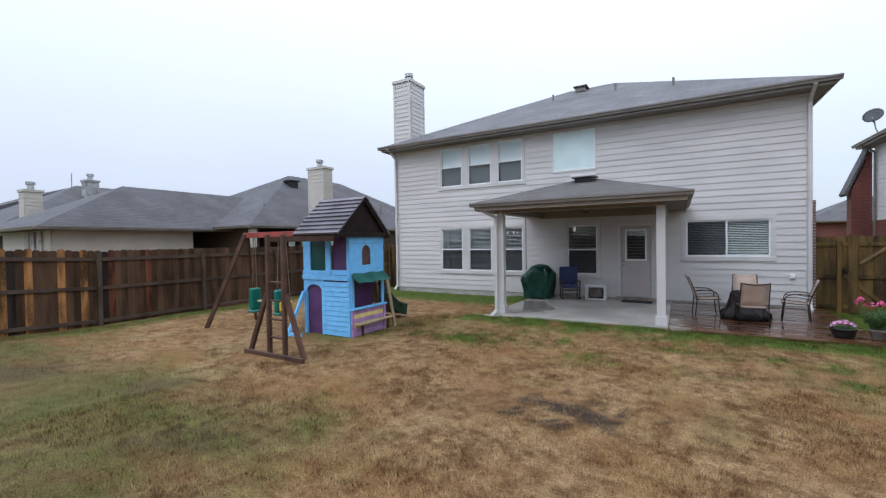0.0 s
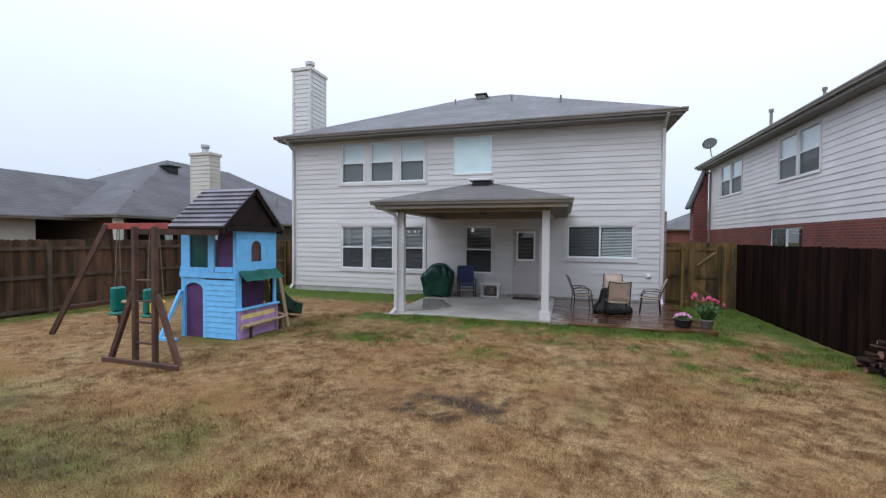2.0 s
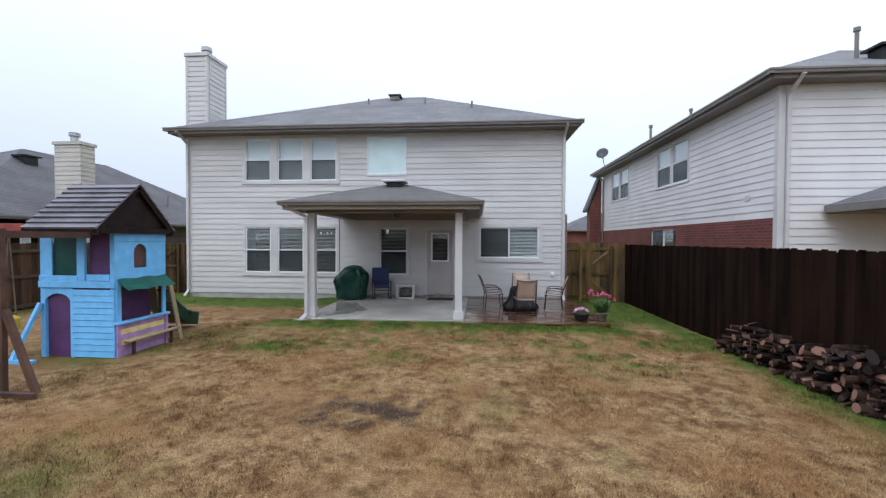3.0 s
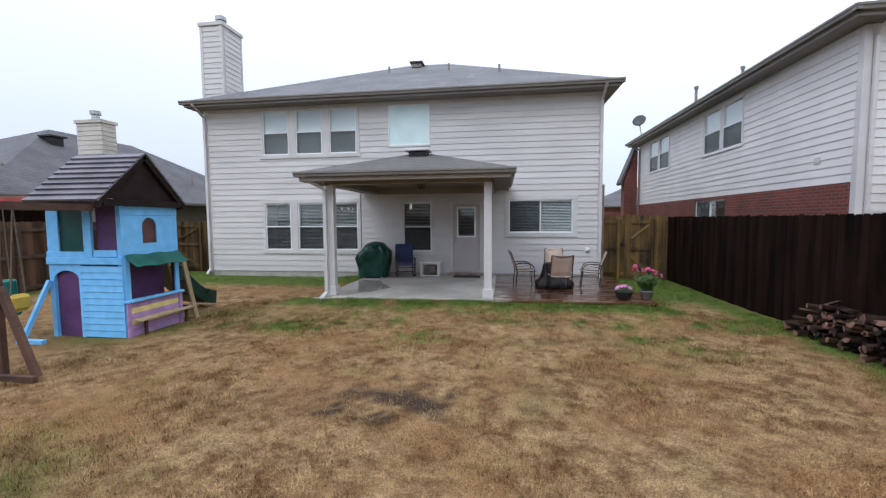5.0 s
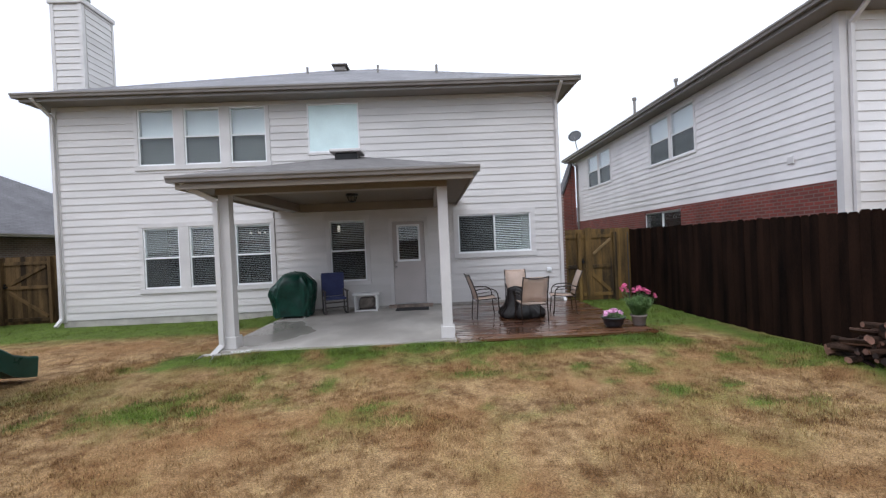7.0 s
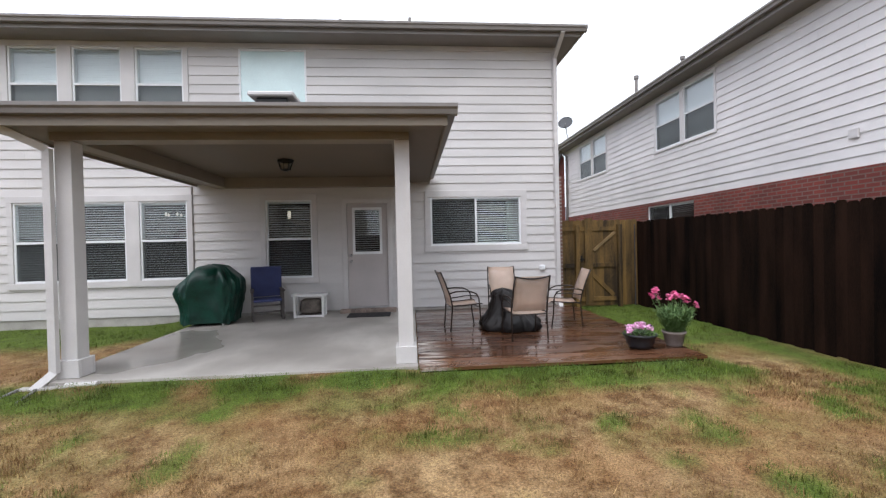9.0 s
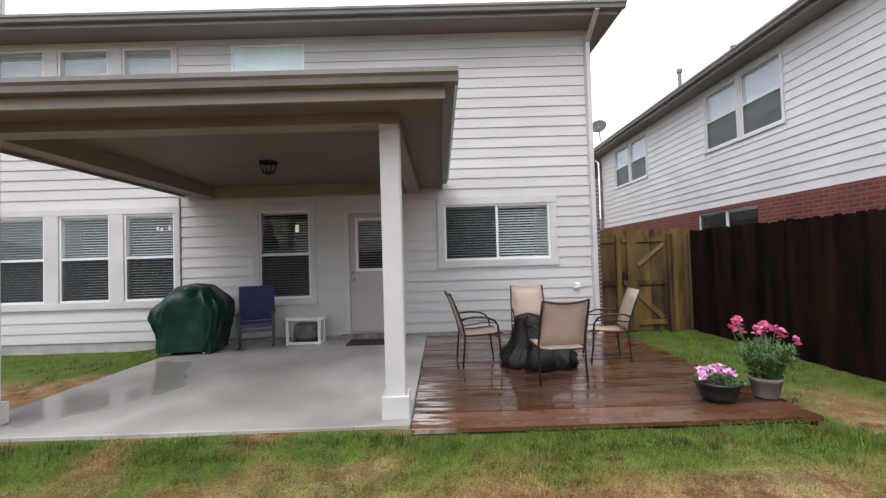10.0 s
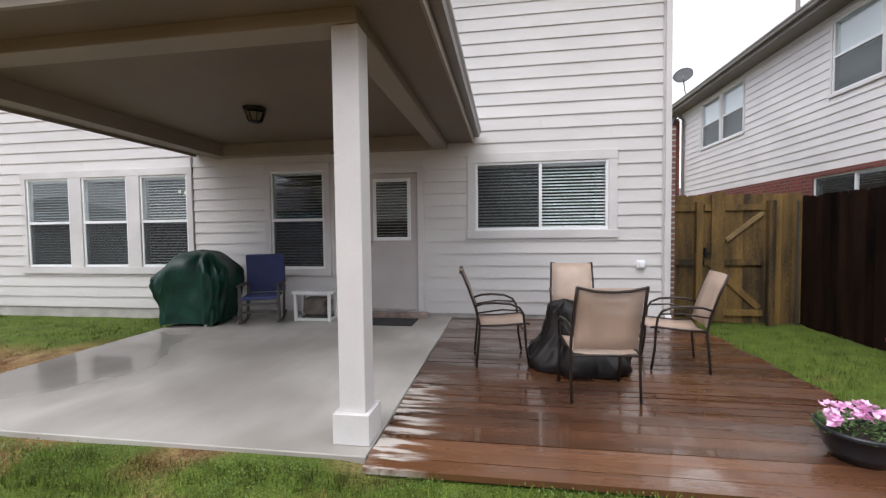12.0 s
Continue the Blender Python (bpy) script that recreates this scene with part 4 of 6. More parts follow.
def build_fences():
    fresh = {60: RED_BOARD, 61: NEW_BOARD, 62: BLACK_BOARD, 64: NEW_BOARD, 68: NEW_BOARD, 71: NEW_BOARD, 74: BLACK_BOARD, 75: RED_BOARD, 81: RED_BOARD}
    fence("fence_west", "weathered brown picket fence with orange replacement boards", (-12.05, -7.16), (-12.05, 13.0), OLD_BOARD, FENCE_RAIL, True, ground_z, 3, 1.82, fresh, 2.57, (0.11, 0.93, 1.64))
    fence("fence_east", "dark-stained wooden picket fence", (5.42, 13.0), (5.42, -7.1), DARK_BOARD, FENCE_DARK, False, lambda x, y: -0.17 + 0.2 * smooth01((3.2 - y) / 5.5), 4)
    fence("fence_south", "weathered picket fence closing the yard", (5.4, -7.14), (-12.0, -7.14), OLD_BOARD, FENCE_RAIL, True, ground_z, 6)
    # gate fences at both sides of the house
    for x0, x1, y, g0, g1, turn in ((3.41, 5.41, 12.72, 4.02, 4.90, 1), (-12.0, -9.42, 13.02, -11.75, -10.55, -1)):
        z, wood = -0.17, GATE if turn > 0 else GATE_SHADED
        F = thing("gate_fence", x0, y, z, "cedar fence panel beside the house", "fence", kind="structure")
        G = thing("gate", (g0 + g1) / 2, y, z, "weathered cedar picket gate with diagonal brace", "gate")
        n = math.ceil((x1 - x0) / 0.14)
        board, heights = (TALL_BOARD, (0.12, 0.89, 1.72)) if turn > 0 else (GATE_BOARD, (0.12, 1.0, 1.66))
        for i in range(n):
            p = x0 + i * (x1 - x0 - 0.146) / (n - 1)
            host = G if g0 <= p < g1 - 0.05 else F
            piece("picket", board, host, pose(p, y - 0.004 * (i % 2), z + 0.004 * (i % 3)))
        for h in heights:
            part("rail", boxed(g0 + 0.03, g1 - 0.03, y - 0.056, y - 0.017, z + h, z + h + 0.09), wood, G)
            part("rail", boxed(x0, g0 - 0.01, y - 0.056, y - 0.017, z + h, z + h + 0.09), wood, F)
        if turn > 0:
            part("brace", beam(bmesh.new(), (4.36, y - 0.036, z + 1.27), (4.86, y - 0.036, z + 1.68), 0.035, 0.06), GATE_PALE, G, "paler diagonal brace")
            part("upright", boxed(4.14, 4.32, y - 0.076, y - 0.058, z + 0.03, z + 2.0), wood, G)
        else:
            part("brace", beam(bmesh.new(), (g0 + 0.08, y - 0.036, z + 1.1), (g1 - 0.08, y - 0.036, z + 1.63), 0.035, 0.09), wood, G)
        part("brace", beam(bmesh.new(), (g0 + 0.08, y - 0.036, z + 0.95), (g1 - 0.08, y - 0.036, z + 0.24), 0.035, 0.09), wood, G)
        for p in (g0 - 0.06, g1 + 0.06):
            part("gate_post", boxed(p - 0.045, p + 0.045, y - 0.11, y - 0.02, z - 0.2, z + 1.86, bevel=0.006), wood, F)
        if turn > 0:
            part("steel_post", cone(bmesh.new(), (5.33, y - 0.05, z - 0.1), (5.33, y - 0.05, z + 1.85), 0.011, 0.011, 10), DISH_GREY, F, "weathered steel corner post")
        bm = boxed(g0 - 0.02, g0 + 0.10, y - 0.075, y - 0.057, z + 1.05, z + 1.09)
        box(bm, g0 + 0.02, g0 + 0.05, y - 0.09, y - 0.057, z + 1.02, z + 1.16)
        part("latch", bm, BLACK_METAL, G, "black iron latch")


build_fences()


# ---- neighbouring houses ----
def plain_house(name, label, walls, eave, ridge, z0, ze, zr, material, clad_me=None):
    H = thing(name, (walls[0] + walls[1]) / 2, (walls[2] + walls[3]) / 2, z0, label, "house")
    part("wall", boxed(*walls, z0, ze - 0.02), material, H)
    roof = part("roof", roof_shell(bmesh.new(), eave, ridge, ze + 0.1, zr, 0.10), DARK_SHINGLE, H)
    bm = bmesh.new()
    x0, x1, y0, y1 = eave
    for a, b, out in (((x0, y0), (x1, y0), (0, -1)), ((x1, y0), (x1, y1), (1, 0)), ((x0, y0), (x0, y1), (-1, 0))):
        gutter(bm, a, b, out, ze + 0.09)
    part("gutter", bm, GUTTER, H)
    return H, roof


def build_east_house():
    X = 7.36
    H = thing("neighbour_house_east", 12, 14, -0.15, "two-storey house in white siding over red brick", "house")
    side = Matrix.Translation((X, 0, 0)) @ pose(0, 0, 0, 0, 0, -90)
    holes = [(-15.03, -13.93, 3.85, 5.25), (-13.80, -12.70, 3.85, 5.25), (-20.40, -19.30, 3.85, 5.25), (-19.17, -18.07, 3.85, 5.25), (-15.45, -13.41, 1.30, 2.30)]
    wall = part("wall", moved(wall_mesh(-22.0, -8.60, -0.2, 5.40, holes, 0.004, 0.16), side), WHITE_SIDING, H)
    me = plank_mesh("siding_board", WHITE_SIDING)
    clad(me, wall, side, -21.95, -8.70, 2.40, 5.38, [(a - 0.06, b + 0.06, c - 0.06, d + 0.1) for a, b, c, d in holes[:4]], seed=8)
    bm = moved(wall_mesh(-22.0, -8.68, -0.2, 2.40, holes, -0.045, 0.0), side)
    part("brick_base", bm, BRICK, H, "red brick lower wall")
    back = Matrix.Translation((0, 8.60, 0))
    w2 = part("wall", boxed(X + 0.10, 19.0, 8.604, 8.76, -0.2, 5.40), WHITE_SIDING, H)
    clad(me, w2, back, X + 0.10, 19.0, 0.0, 5.38, [], seed=9)
    part("corner_board", boxed(X - 0.05, X + 0.09, 8.57, 8.70, -0.1, 5.38), TRIM, H)
    part("far_wall", boxed(18.85, 19.0, 8.77, 22.0, -0.2, 5.4), BRICK, H)
    for a, b, c, d in holes[:4]:
        window(H, side, a, b, c, d, trim=0.06, tilt=80, casing=WHITE_SIDING)
    for a, b, c, d in holes[4:]:
        window(H, side, a, b, c, d, kind="slide", trim=0, tilt=8, cover=0.25)
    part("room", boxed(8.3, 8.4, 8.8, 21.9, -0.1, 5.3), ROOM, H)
    part("soffit", boxed(6.93, 19.4, 8.24, 22.4, 5.40, 5.42), SOFFIT, H)
    roof = part("roof", roof_shell(bmesh.new(), (6.90, 19.5, 8.20, 22.5), ((13.2, 14.4), (13.2, 16.3)), 5.60, 8.6, 0.08), SHINGLE, H)
    part("fascia", box(boxed(6.91, 6.93, 8.22, 22.45, 5.40, 5.52), 6.931, 19.4, 8.21, 8.235, 5.40, 5.52), GUTTER, H)
    part("gutter", gutter(bmesh.new(), (6.90, 8.1), (6.90, 22.5), (-1, 0), 5.59), GUTTER, H)
    part("gutter", gutter(bmesh.new(), (6.80, 8.20), (19.5, 8.20), (0, -1), 5.59), GUTTER, H)
    part("downspout", spout(bmesh.new(), [(7.5, 8.12, 5.48), (7.50, 8.53, 5.15), (7.50, 8.53, -0.05)]), TRIM, H)
    part("downspout", spout(bmesh.new(), [(6.86, 21.7, 5.48), (7.28, 21.7, 5.15), (7.28, 21.7, -0.05)]), GUTTER, H)
    part("wall_vent", boxed(X - 0.05, X - 0.015, 9.58, 9.74, 2.87, 3.03, bevel=0.01), POST, H)
    for x, y, h in ((7.75, 16.7, 0.62), (9.3, 16.6, 0.5), (10.5, 10.5, 0.7)):
        z = 5.60 + min((x - 6.9) * 3.0 / 6.3, (y - 8.2) * 3.0 / 6.2)
        bm = cone(bmesh.new(), (x, y, z - 0.1), (x, y, z + h), 0.05, 0.05, 10)
        cone(bm, (x, y, z + h), (x, y, z + h + 0.1), 0.08, 0.08, 10)
        part("vent_pipe", bm, GUTTER, roof)
    part("roof_vent", box(boxed(10.6, 11.1, 9.9, 10.3, 6.3, 6.75), 10.5, 11.2, 9.8, 10.4, 6.76, 6.82), BLACK_METAL, roof)
    # satellite dish
    D = thing("satellite_dish", 7.2, 21.4, 5.8, "grey satellite dish on a mast on the roof", "satellite dish")
    part("mast", tube(bmesh.new(), [(7.3, 21.4, 5.75), (7.2, 21.4, 6.1), (7.15, 21.35, 6.45)], 0.025), GALV, D)
    bm = lathe(bmesh.new(), [(0.02, 0.0), (0.18, 0.02), (0.31, 0.07), (0.31, 0.08), (0.18, 0.03), (0.02, 0.012)], (0, 0, 0), 24)
    part("dish", moved(bm, pose(7.12, 21.3, 6.5, 65, 0, -30)), DISH_GREY, D, smooth=True)
    part("feed_arm", tube(bmesh.new(), [(7.12, 21.3, 6.25), (6.98, 20.95, 6.38)], 0.012), GALV, D)
    # brick bay beyond, with a steep roof
    bay = part("brick_bay", boxed(6.70, 7.30, 22.1, 22.7, -0.2, 3.7), BRICK, H)
    part("bay_return", boxed(7.10, 7.31, 22.04, 22.09, -0.2, 5.2), BRICK, bay)
    prism(bm := bmesh.new(), [(6.70, 22.1, 3.70), (7.30, 22.1, 3.70), (7.30, 22.1, 5.3)], (0, 0.6, 0))
    part("gable", bm, BRICK, bay)
    prism(bm := bmesh.new(), [(6.52, 22.0, 3.45), (7.34, 22.0, 5.65), (7.34, 22.0, 5.78), (6.45, 22.0, 3.55)], (0, 0.75, 0))
    part("bay_roof", bm, DARK_SHINGLE, bay)
    # its own patio cover
    P = thing("neighbour_patio_cover", 9, 7.8, 2.4, "shingle patio roof on the white neighbouring house", "patio cover")
    part("roof", roof_shell(bmesh.new(), (8.30, 14.5, 6.35, 8.57), ((10.4, 8.5), (13.4, 8.5)), 2.66, 3.4, 0.06), SHINGLE, P)
    part("gutter", box(gutter(bmesh.new(), (8.20, 6.35), (14.5, 6.35), (0, -1), 2.65), 8.25, 8.30, 6.3, 8.5, 2.50, 2.64), GUTTER, P)
    part("ceiling", boxed(8.35, 14.4, 6.4, 8.57, 2.48, 2.51), TAUPE, P)
    for x in (8.6, 14.2):
        part("post", boxed(x - 0.1, x + 0.1, 6.6, 6.8, -0.2, 2.48, bevel=0.005), POST, P)


build_east_house()


def chimney(parent, x0, x1, y0, y1, z0, z1, material):
    c = part("chimney", boxed(x0, x1, y0, y1, z0, z1), material, parent, "siding-clad chimney")
    me = plank_mesh("chimney_board", material)
    clad(me, c, Matrix.Translation((x1 + 0.002, 0, 0)) @ pose(0, 0, 0, 0, 0, 90), y0, y1, z1 - 2.2, z1 - 0.1, [], name="chimney_board")
    clad(me, c, Matrix.Translation((0, y0 - 0.002, 0)), x0, x1, z1 - 2.2, z1 - 0.1, [], name="chimney_board")
    part("chimney_cap", boxed(x0 - 0.06, x1 + 0.06, y0 - 0.06, y1 + 0.06, z1 - 0.1, z1 + 0.02), material, c)
    mx, my = (x0 + x1) / 2, (y0 + y1) / 2
    bm = cone(bmesh.new(), (mx, my, z1), (mx, my, z1 + 0.28), 0.15, 0.13, 12)
    cone(bm, (mx, my, z1 + 0.28), (mx, my, z1 + 0.42), 0.19, 0.19, 12)
    part("flue", bm, GALV, c)


GREY_STONE = mat("pale_grey_boards", (0.34, 0.33, 0.34), 0.8, 0.25, 4.0, 0.3, piece=0.15)


def build_west_houses():
    H, roof = plain_house("neighbour_house_west", "low grey-roofed house with cream siding behind the fence", (-25.5, -15.9, 10.4, 27.0), (-26.0, -15.3, 9.6, 27.5), ((-20.6, 16.1), (-20.6, 20.5)), -0.15, 2.55, 6.05, BROWN_BRICK)
    chimney(H, -16.05, -14.93, 13.5, 14.08, -0.1, 5.65, CREAM)
    part("roof_vent", box(boxed(-19.6, -19.1, 15.0, 15.5, 5.0, 5.45), -19.7, -19.0, 14.9, 15.6, 5.46, 5.53), BLACK_METAL, roof)
    for y, z in ((11.6, 3.05), (20.6, 3.6)):
        part("vent_pipe", cone(bmesh.new(), (-17.0, y, z), (-17.0, y, z + 0.75), 0.05, 0.05, 10), GUTTER, roof)
    # flat near-black sheet on the wall replaces the shade of a recessed porch
    part("porch_shade", boxed(-15.89, -15.80, 10.5, 12.6, -0.1, 2.5), FENCE_DARK, H, "near-black panel standing for the shade of a recessed porch")
    for y in (9.75, 12.6):
        part("porch_post", boxed(-15.6, -15.4, y, y + 0.26, -0.15, 2.5), CREAM, H)
    lantern = part("porch_window", boxed(-15.80, -15.77, 12.0, 12.35, 1.55, 2.35, bevel=0.006), VINYL, H, "small white porch window")
    part("pane", boxed(-15.768, -15.762, 12.05, 12.30, 1.6, 2.3), GLASS, lantern)
    W, wroof = plain_house("neighbour_wing_west", "cream-sided wing with grey hip roof behind the fence", (-23.2, -18.3, 4.15, 8.9), (-23.7, -17.7, 3.6, 13.0), ((-20.5, 7.2), (-20.5, 12.9)), -0.15, 2.45, 4.43, CREAM)
    me = plank_mesh("siding_board", CREAM)
    clad(me, W, Matrix.Translation((-18.29, 0, 0)) @ pose(0, 0, 0, 0, 0, 90), 4.15, 8.9, 1.2, 2.43, [], seed=12)
    clad(me, W, Matrix.Translation((0, 4.14, 0)), -23.2, -18.3, 1.2, 2.43, [], seed=13)
    far = [(-19.15, -18.95), (-19.9, -19.65), (-20.6, -20.25)]
    for i, (x0, x1) in enumerate(far):
        part("gable_vent", boxed(x0, x1, 4.06, 4.12, 1.6, 2.38, bevel=0.01), GREY_STONE, W, "grey-blue shutter")
    # the houses in the next street
    C, croof = plain_house("far_house_west", "distant grey-roofed brick house", (-39.5, -26.5, 4.7, 16.0), (-40.0, -26.0, 4.2, 16.5), ((-33.0, 9.8), (-33.0, 12.5)), -0.15, 2.4, 5.75, BROWN_BRICK)
    chimney(C, -27.4, -26.7, 5.72, 6.38, -0.1, 4.62, CREAM)
    chimney(C, -31.4, -30.8, 9.55, 10.2, -0.1, 5.9, GREY_STONE)
    part("vent_pipe", cone(bmesh.new(), (-33.0, 9.6, 5.5), (-33.0, 9.6, 6.5), 0.022, 0.022, 8), GUTTER, croof)
    prism(bm := bmesh.new(), [(-38.2, 6.3, 4.05), (-38.2, 11.0, 6.1), (-38.2, 15.7, 4.05), (-38.2, 15.7, 3.8), (-38.2, 6.3, 3.8)], (-6.0, 0, 0))
    G = thing("far_gable_house", -41, 11, -0.15, "distant house with a dark gable roof", "house")
    part("roof", bm, DARK_SHINGLE, G)
    part("wall", boxed(-44.0, -38.6, 6.9, 15.2, -0.15, 3.79), BROWN_BRICK, G)
    E1, e1roof = plain_house("distant_house_west", "distant single-storey house with grey roof", (-60, -46.5, -7.0, 5.0), (-60.5, -46.0, -7.5, 5.5), ((-53, -2), (-53, -0.5)), -0.15, 3.0, 5.4, CREAM)
    chimney(E1, -46.0, -45.2, 5.25, 6.05, -0.1, 4.0, CREAM)
    F, froof = plain_house("far_house_south_west", "distant single-storey house with grey roof", (-52, -40, -26, -14), (-52.6, -39.4, -26.6, -13.4), ((-46, -20), (-46, -19)), -0.15, 2.6, 5.6, BRICK)
    E, eroof = plain_house("far_house_north", "distant red brick house with dark roof", (10, 22, 44, 54), (9.5, 22.5, 43.5, 54.5), ((14, 49), (18, 49)), -0.15, 2.9, 5.2, BRICK)


build_west_houses()


def build_south_houses():
    """Unseen houses behind the back fence: windows mirror them, and they screen off low southern sky."""
    for a, b, m in ((-17.5, -4.5, CREAM), (-1.0, 12.0, BROWN_BRICK)):
        H, roof = plain_house("neighbour_house_south", "two-storey house behind the back fence", (a, b, -25.0, -15.0), (a - 0.5, b + 0.5, -25.5, -14.5), ((a + 4.5, -20.0), (b - 4.5, -20.0)), 0.0, 5.4, 8.4, m)
        for x in (a + 2.5, b - 4.0):
            for z in (0.9, 3.6):
                window(H, Matrix.Translation((x, -15.0, 0)) @ pose(0, 0, 0, 0, 0, 180), -0.75, 0.75, z, z + 1.4, trim=0.08, tilt=60)


build_south_houses()
# ---- play set ----
BLUE = mat("sky_blue_paint", (0.20, 0.53, 0.94), 0.5, 0.08, 7.0, 0.15, 50, piece=0.12)
PURPLE = mat("purple_paint", (0.098, 0.038, 0.125), 0.55, 0.18, 5.0, 0.15, piece=0.1)
MAUVE = mat("mauve_paint", (0.44, 0.27, 0.52), 0.55, 0.18, 6.0, 0.15, piece=0.15)
YELLOW = mat("yellow_paint", (0.74, 0.60, 0.25), 0.55, 0.16, 6.0, 0.15, piece=0.15)
GREEN_PLASTIC = mat("green_plastic", (0.012, 0.16, 0.13), 0.35, 0.12, 4.0, 0.05)
PANEL_GREEN = mat("dark_teal_panel", (0.010, 0.070, 0.062), 0.4, 0.15, 4.0, 0.05)
SLIDE_PLASTIC = mat("dark_green_slide", (0.008, 0.045, 0.035), 0.3, 0.15, 4.0, 0.05)
TARP_GREEN = mat("green_awning_cloth", (0.03, 0.20, 0.16), 0.6, 0.15, 5.0, 0.2)
PLAY_WOOD = mat("brown_play_timber", (0.085, 0.040, 0.026), 0.7, 0.3, 3.0, 0.3, 40, piece=0.2)
RED_WOOD = mat("red_painted_beam", (0.30, 0.05, 0.035), 0.6, 0.2, 4.0, 0.2)
ROOF_BOARD = mat("grey_brown_roof_board", (0.150, 0.138, 0.158), 0.5, 0.2, 2.0, 0.3, 40, piece=0.25)
DARK_WOOD = mat("dark_roof_frame", (0.020, 0.012, 0.011), 0.8, 0.3, 3.0, 0.3, spec=0.2)
ROPE = mat("brown_rope", (0.16, 0.12, 0.085), 0.8, 0.2, 10, 0.3)
YELLOW_PLASTIC = mat("yellow_plastic", (0.65, 0.42, 0.04), 0.4, 0.1, 5, 0.05)
RAW_WOOD = mat("bare_pine", (0.42, 0.32, 0.20), 0.7, 0.2, 4, 0.2)


def build_playset():
    X0, X1, Y0, Y1, G = -6.72, -5.38, 4.88, 5.98, -0.13
    S = thing("play_set", (X0 + X1) / 2, (Y0 + Y1) / 2, G, "blue and purple painted wooden playhouse fort with swings", "play set")
    for x in (X0 + 0.04, X1 - 0.04):
        for y in (Y0 + 0.04, Y1 - 0.04):
            part("corner_post", boxed(x - 0.045, x + 0.045, y - 0.045, y + 0.045, G - 0.05, 2.02, bevel=0.006), PLAY_WOOD if y > 5.5 else BLUE, S)
    part("deck_floor", boxed(X0, X1, Y0 + 0.05, Y1 - 0.05, 1.06, 1.10), PLAY_WOOD, S)
    # front: lower boarded wall and arched doorway
    board = mesh_of("front_slat", boxed(0, 0.74, -0.018, 0, 0, 0.098), BLUE)
    for i in range(11):
        piece("front_slat", board, S, pose(-6.12, Y0 - 0.008, G + 0.02 + i * 0.102, -6))
    part("inner_panel", boxed(-6.13, -5.40, Y0 + 0.004, Y0 + 0.02, G, 1.05), PURPLE, S)
    part("door_panel", boxed(-6.62, -6.165, Y0 + 0.03, Y0 + 0.05, G, 0.96), PURPLE, S, "purple doorway panel")
    for x in (-6.665, -6.165):
        part("door_jamb", boxed(x, x + 0.045, Y0 - 0.02, Y0 + 0.03, G, 1.04), BLUE, S)
    bm = bmesh.new()
    arch = [(-6.62, Y0 - 0.016, 0.80)] + [(-6.3925 + 0.225 * math.cos(a), Y0 - 0.016, 0.80 + 0.14 * math.sin(a)) for a in [math.pi * (1 - k / 10) for k in range(11)]] + [(-6.165, Y0 - 0.016, 0.80), (-6.165, Y0 - 0.016, 1.04), (-6.62, Y0 - 0.016, 1.04)]
    prism(bm, arch, (0, 0.02, 0))
    part("door_arch", bm, BLUE, S)
    part("front_rail", boxed(X0, X1 + 0.02, Y0 - 0.045, Y0 - 0.02, 1.04, 1.15, bevel=0.005), BLUE, S)
    part("front_rail", boxed(X0, -6.02, Y0 - 0.03, Y0 - 0.005, 1.152, 1.24, bevel=0.004), BLUE, S)
    part("green_panel", boxed(-6.50, -6.05, Y0 + 0.03, Y0 + 0.05, 1.15, 1.98), PANEL_GREEN, S, "dark green plastic panel")
    part("side_strip", boxed(-6.66, -6.50, Y0 - 0.01, Y0 + 0.012, 1.245, 1.98), BLUE, S)
    part("middle_post", boxed(-6.04, -5.90, Y0 - 0.02, Y0 + 0.02, 1.155, 1.98), BLUE, S)
    part("upper_panel", boxed(-5.88, -5.46, Y0 + 0.06, Y0 + 0.08, 1.12, 1.98), PURPLE, S)
    part("grab_rail", boxed(-5.88, -5.47, Y0 - 0.014, Y0 + 0.012, 1.16, 1.26), BLUE, S)
    # right side: upper blue wall with arched window
    bm = bmesh.new()
    win = (5.24, 5.52, 1.35, 1.66)
    for a, b, c, d in cut(Y0 - 0.02, Y1 - 0.02, 1.17, 1.80, [(5.24, 5.52, 1.35, 1.80)]):
        box(bm, X1, X1 + 0.02, a, b, c, d)
    for k in range(8):
        a0, a1 = math.pi * k / 8, math.pi * (k + 1) / 8
        y0, y1 = 5.38 + 0.14 * math.cos(a1), 5.38 + 0.14 * math.cos(a0)
        z = 1.66 + 0.115 * min(math.sin(a0), math.sin(a1))
        box(bm, X1, X1 + 0.02, y0, y1, z, 1.80)
    side = part("side_wall", bm, BLUE, S, "sky blue side wall with an arched window")
    part("side_wall_top", boxed(X1, X1 + 0.022, Y0 - 0.03, Y1 - 0.01, 1.804, 1.94, bevel=0.004), BLUE, S)
    part("window_back", boxed(X1 - 0.04, X1 - 0.02, 5.24, 5.52, 1.36, 1.78), mat("brown_board", (0.10, 0.045, 0.04), 0.7, 0.3, 6, 0.2), S)
    # serving hatch with awning and striped counter wall
    bm = bmesh.new()
    n = 8
    rows = [[bm.verts.new((X1 + 0.005 + 0.23 * t, 4.90 + (1.06) * k / n, 1.20 - 0.20 * t - 0.03 * math.sin(math.pi * t) + 0.012 * math.sin(k * 1.7))) for k in range(n + 1)] for t in (0, 0.25, 0.5, 0.75, 1.0)]
    for r0, r1 in zip(rows, rows[1:]):
        for k in range(n):
            bm.faces.new((r0[k], r0[k + 1], r1[k + 1], r1[k]))
    bmesh.ops.solidify(bm, geom=bm.faces[:], thickness=0.012)
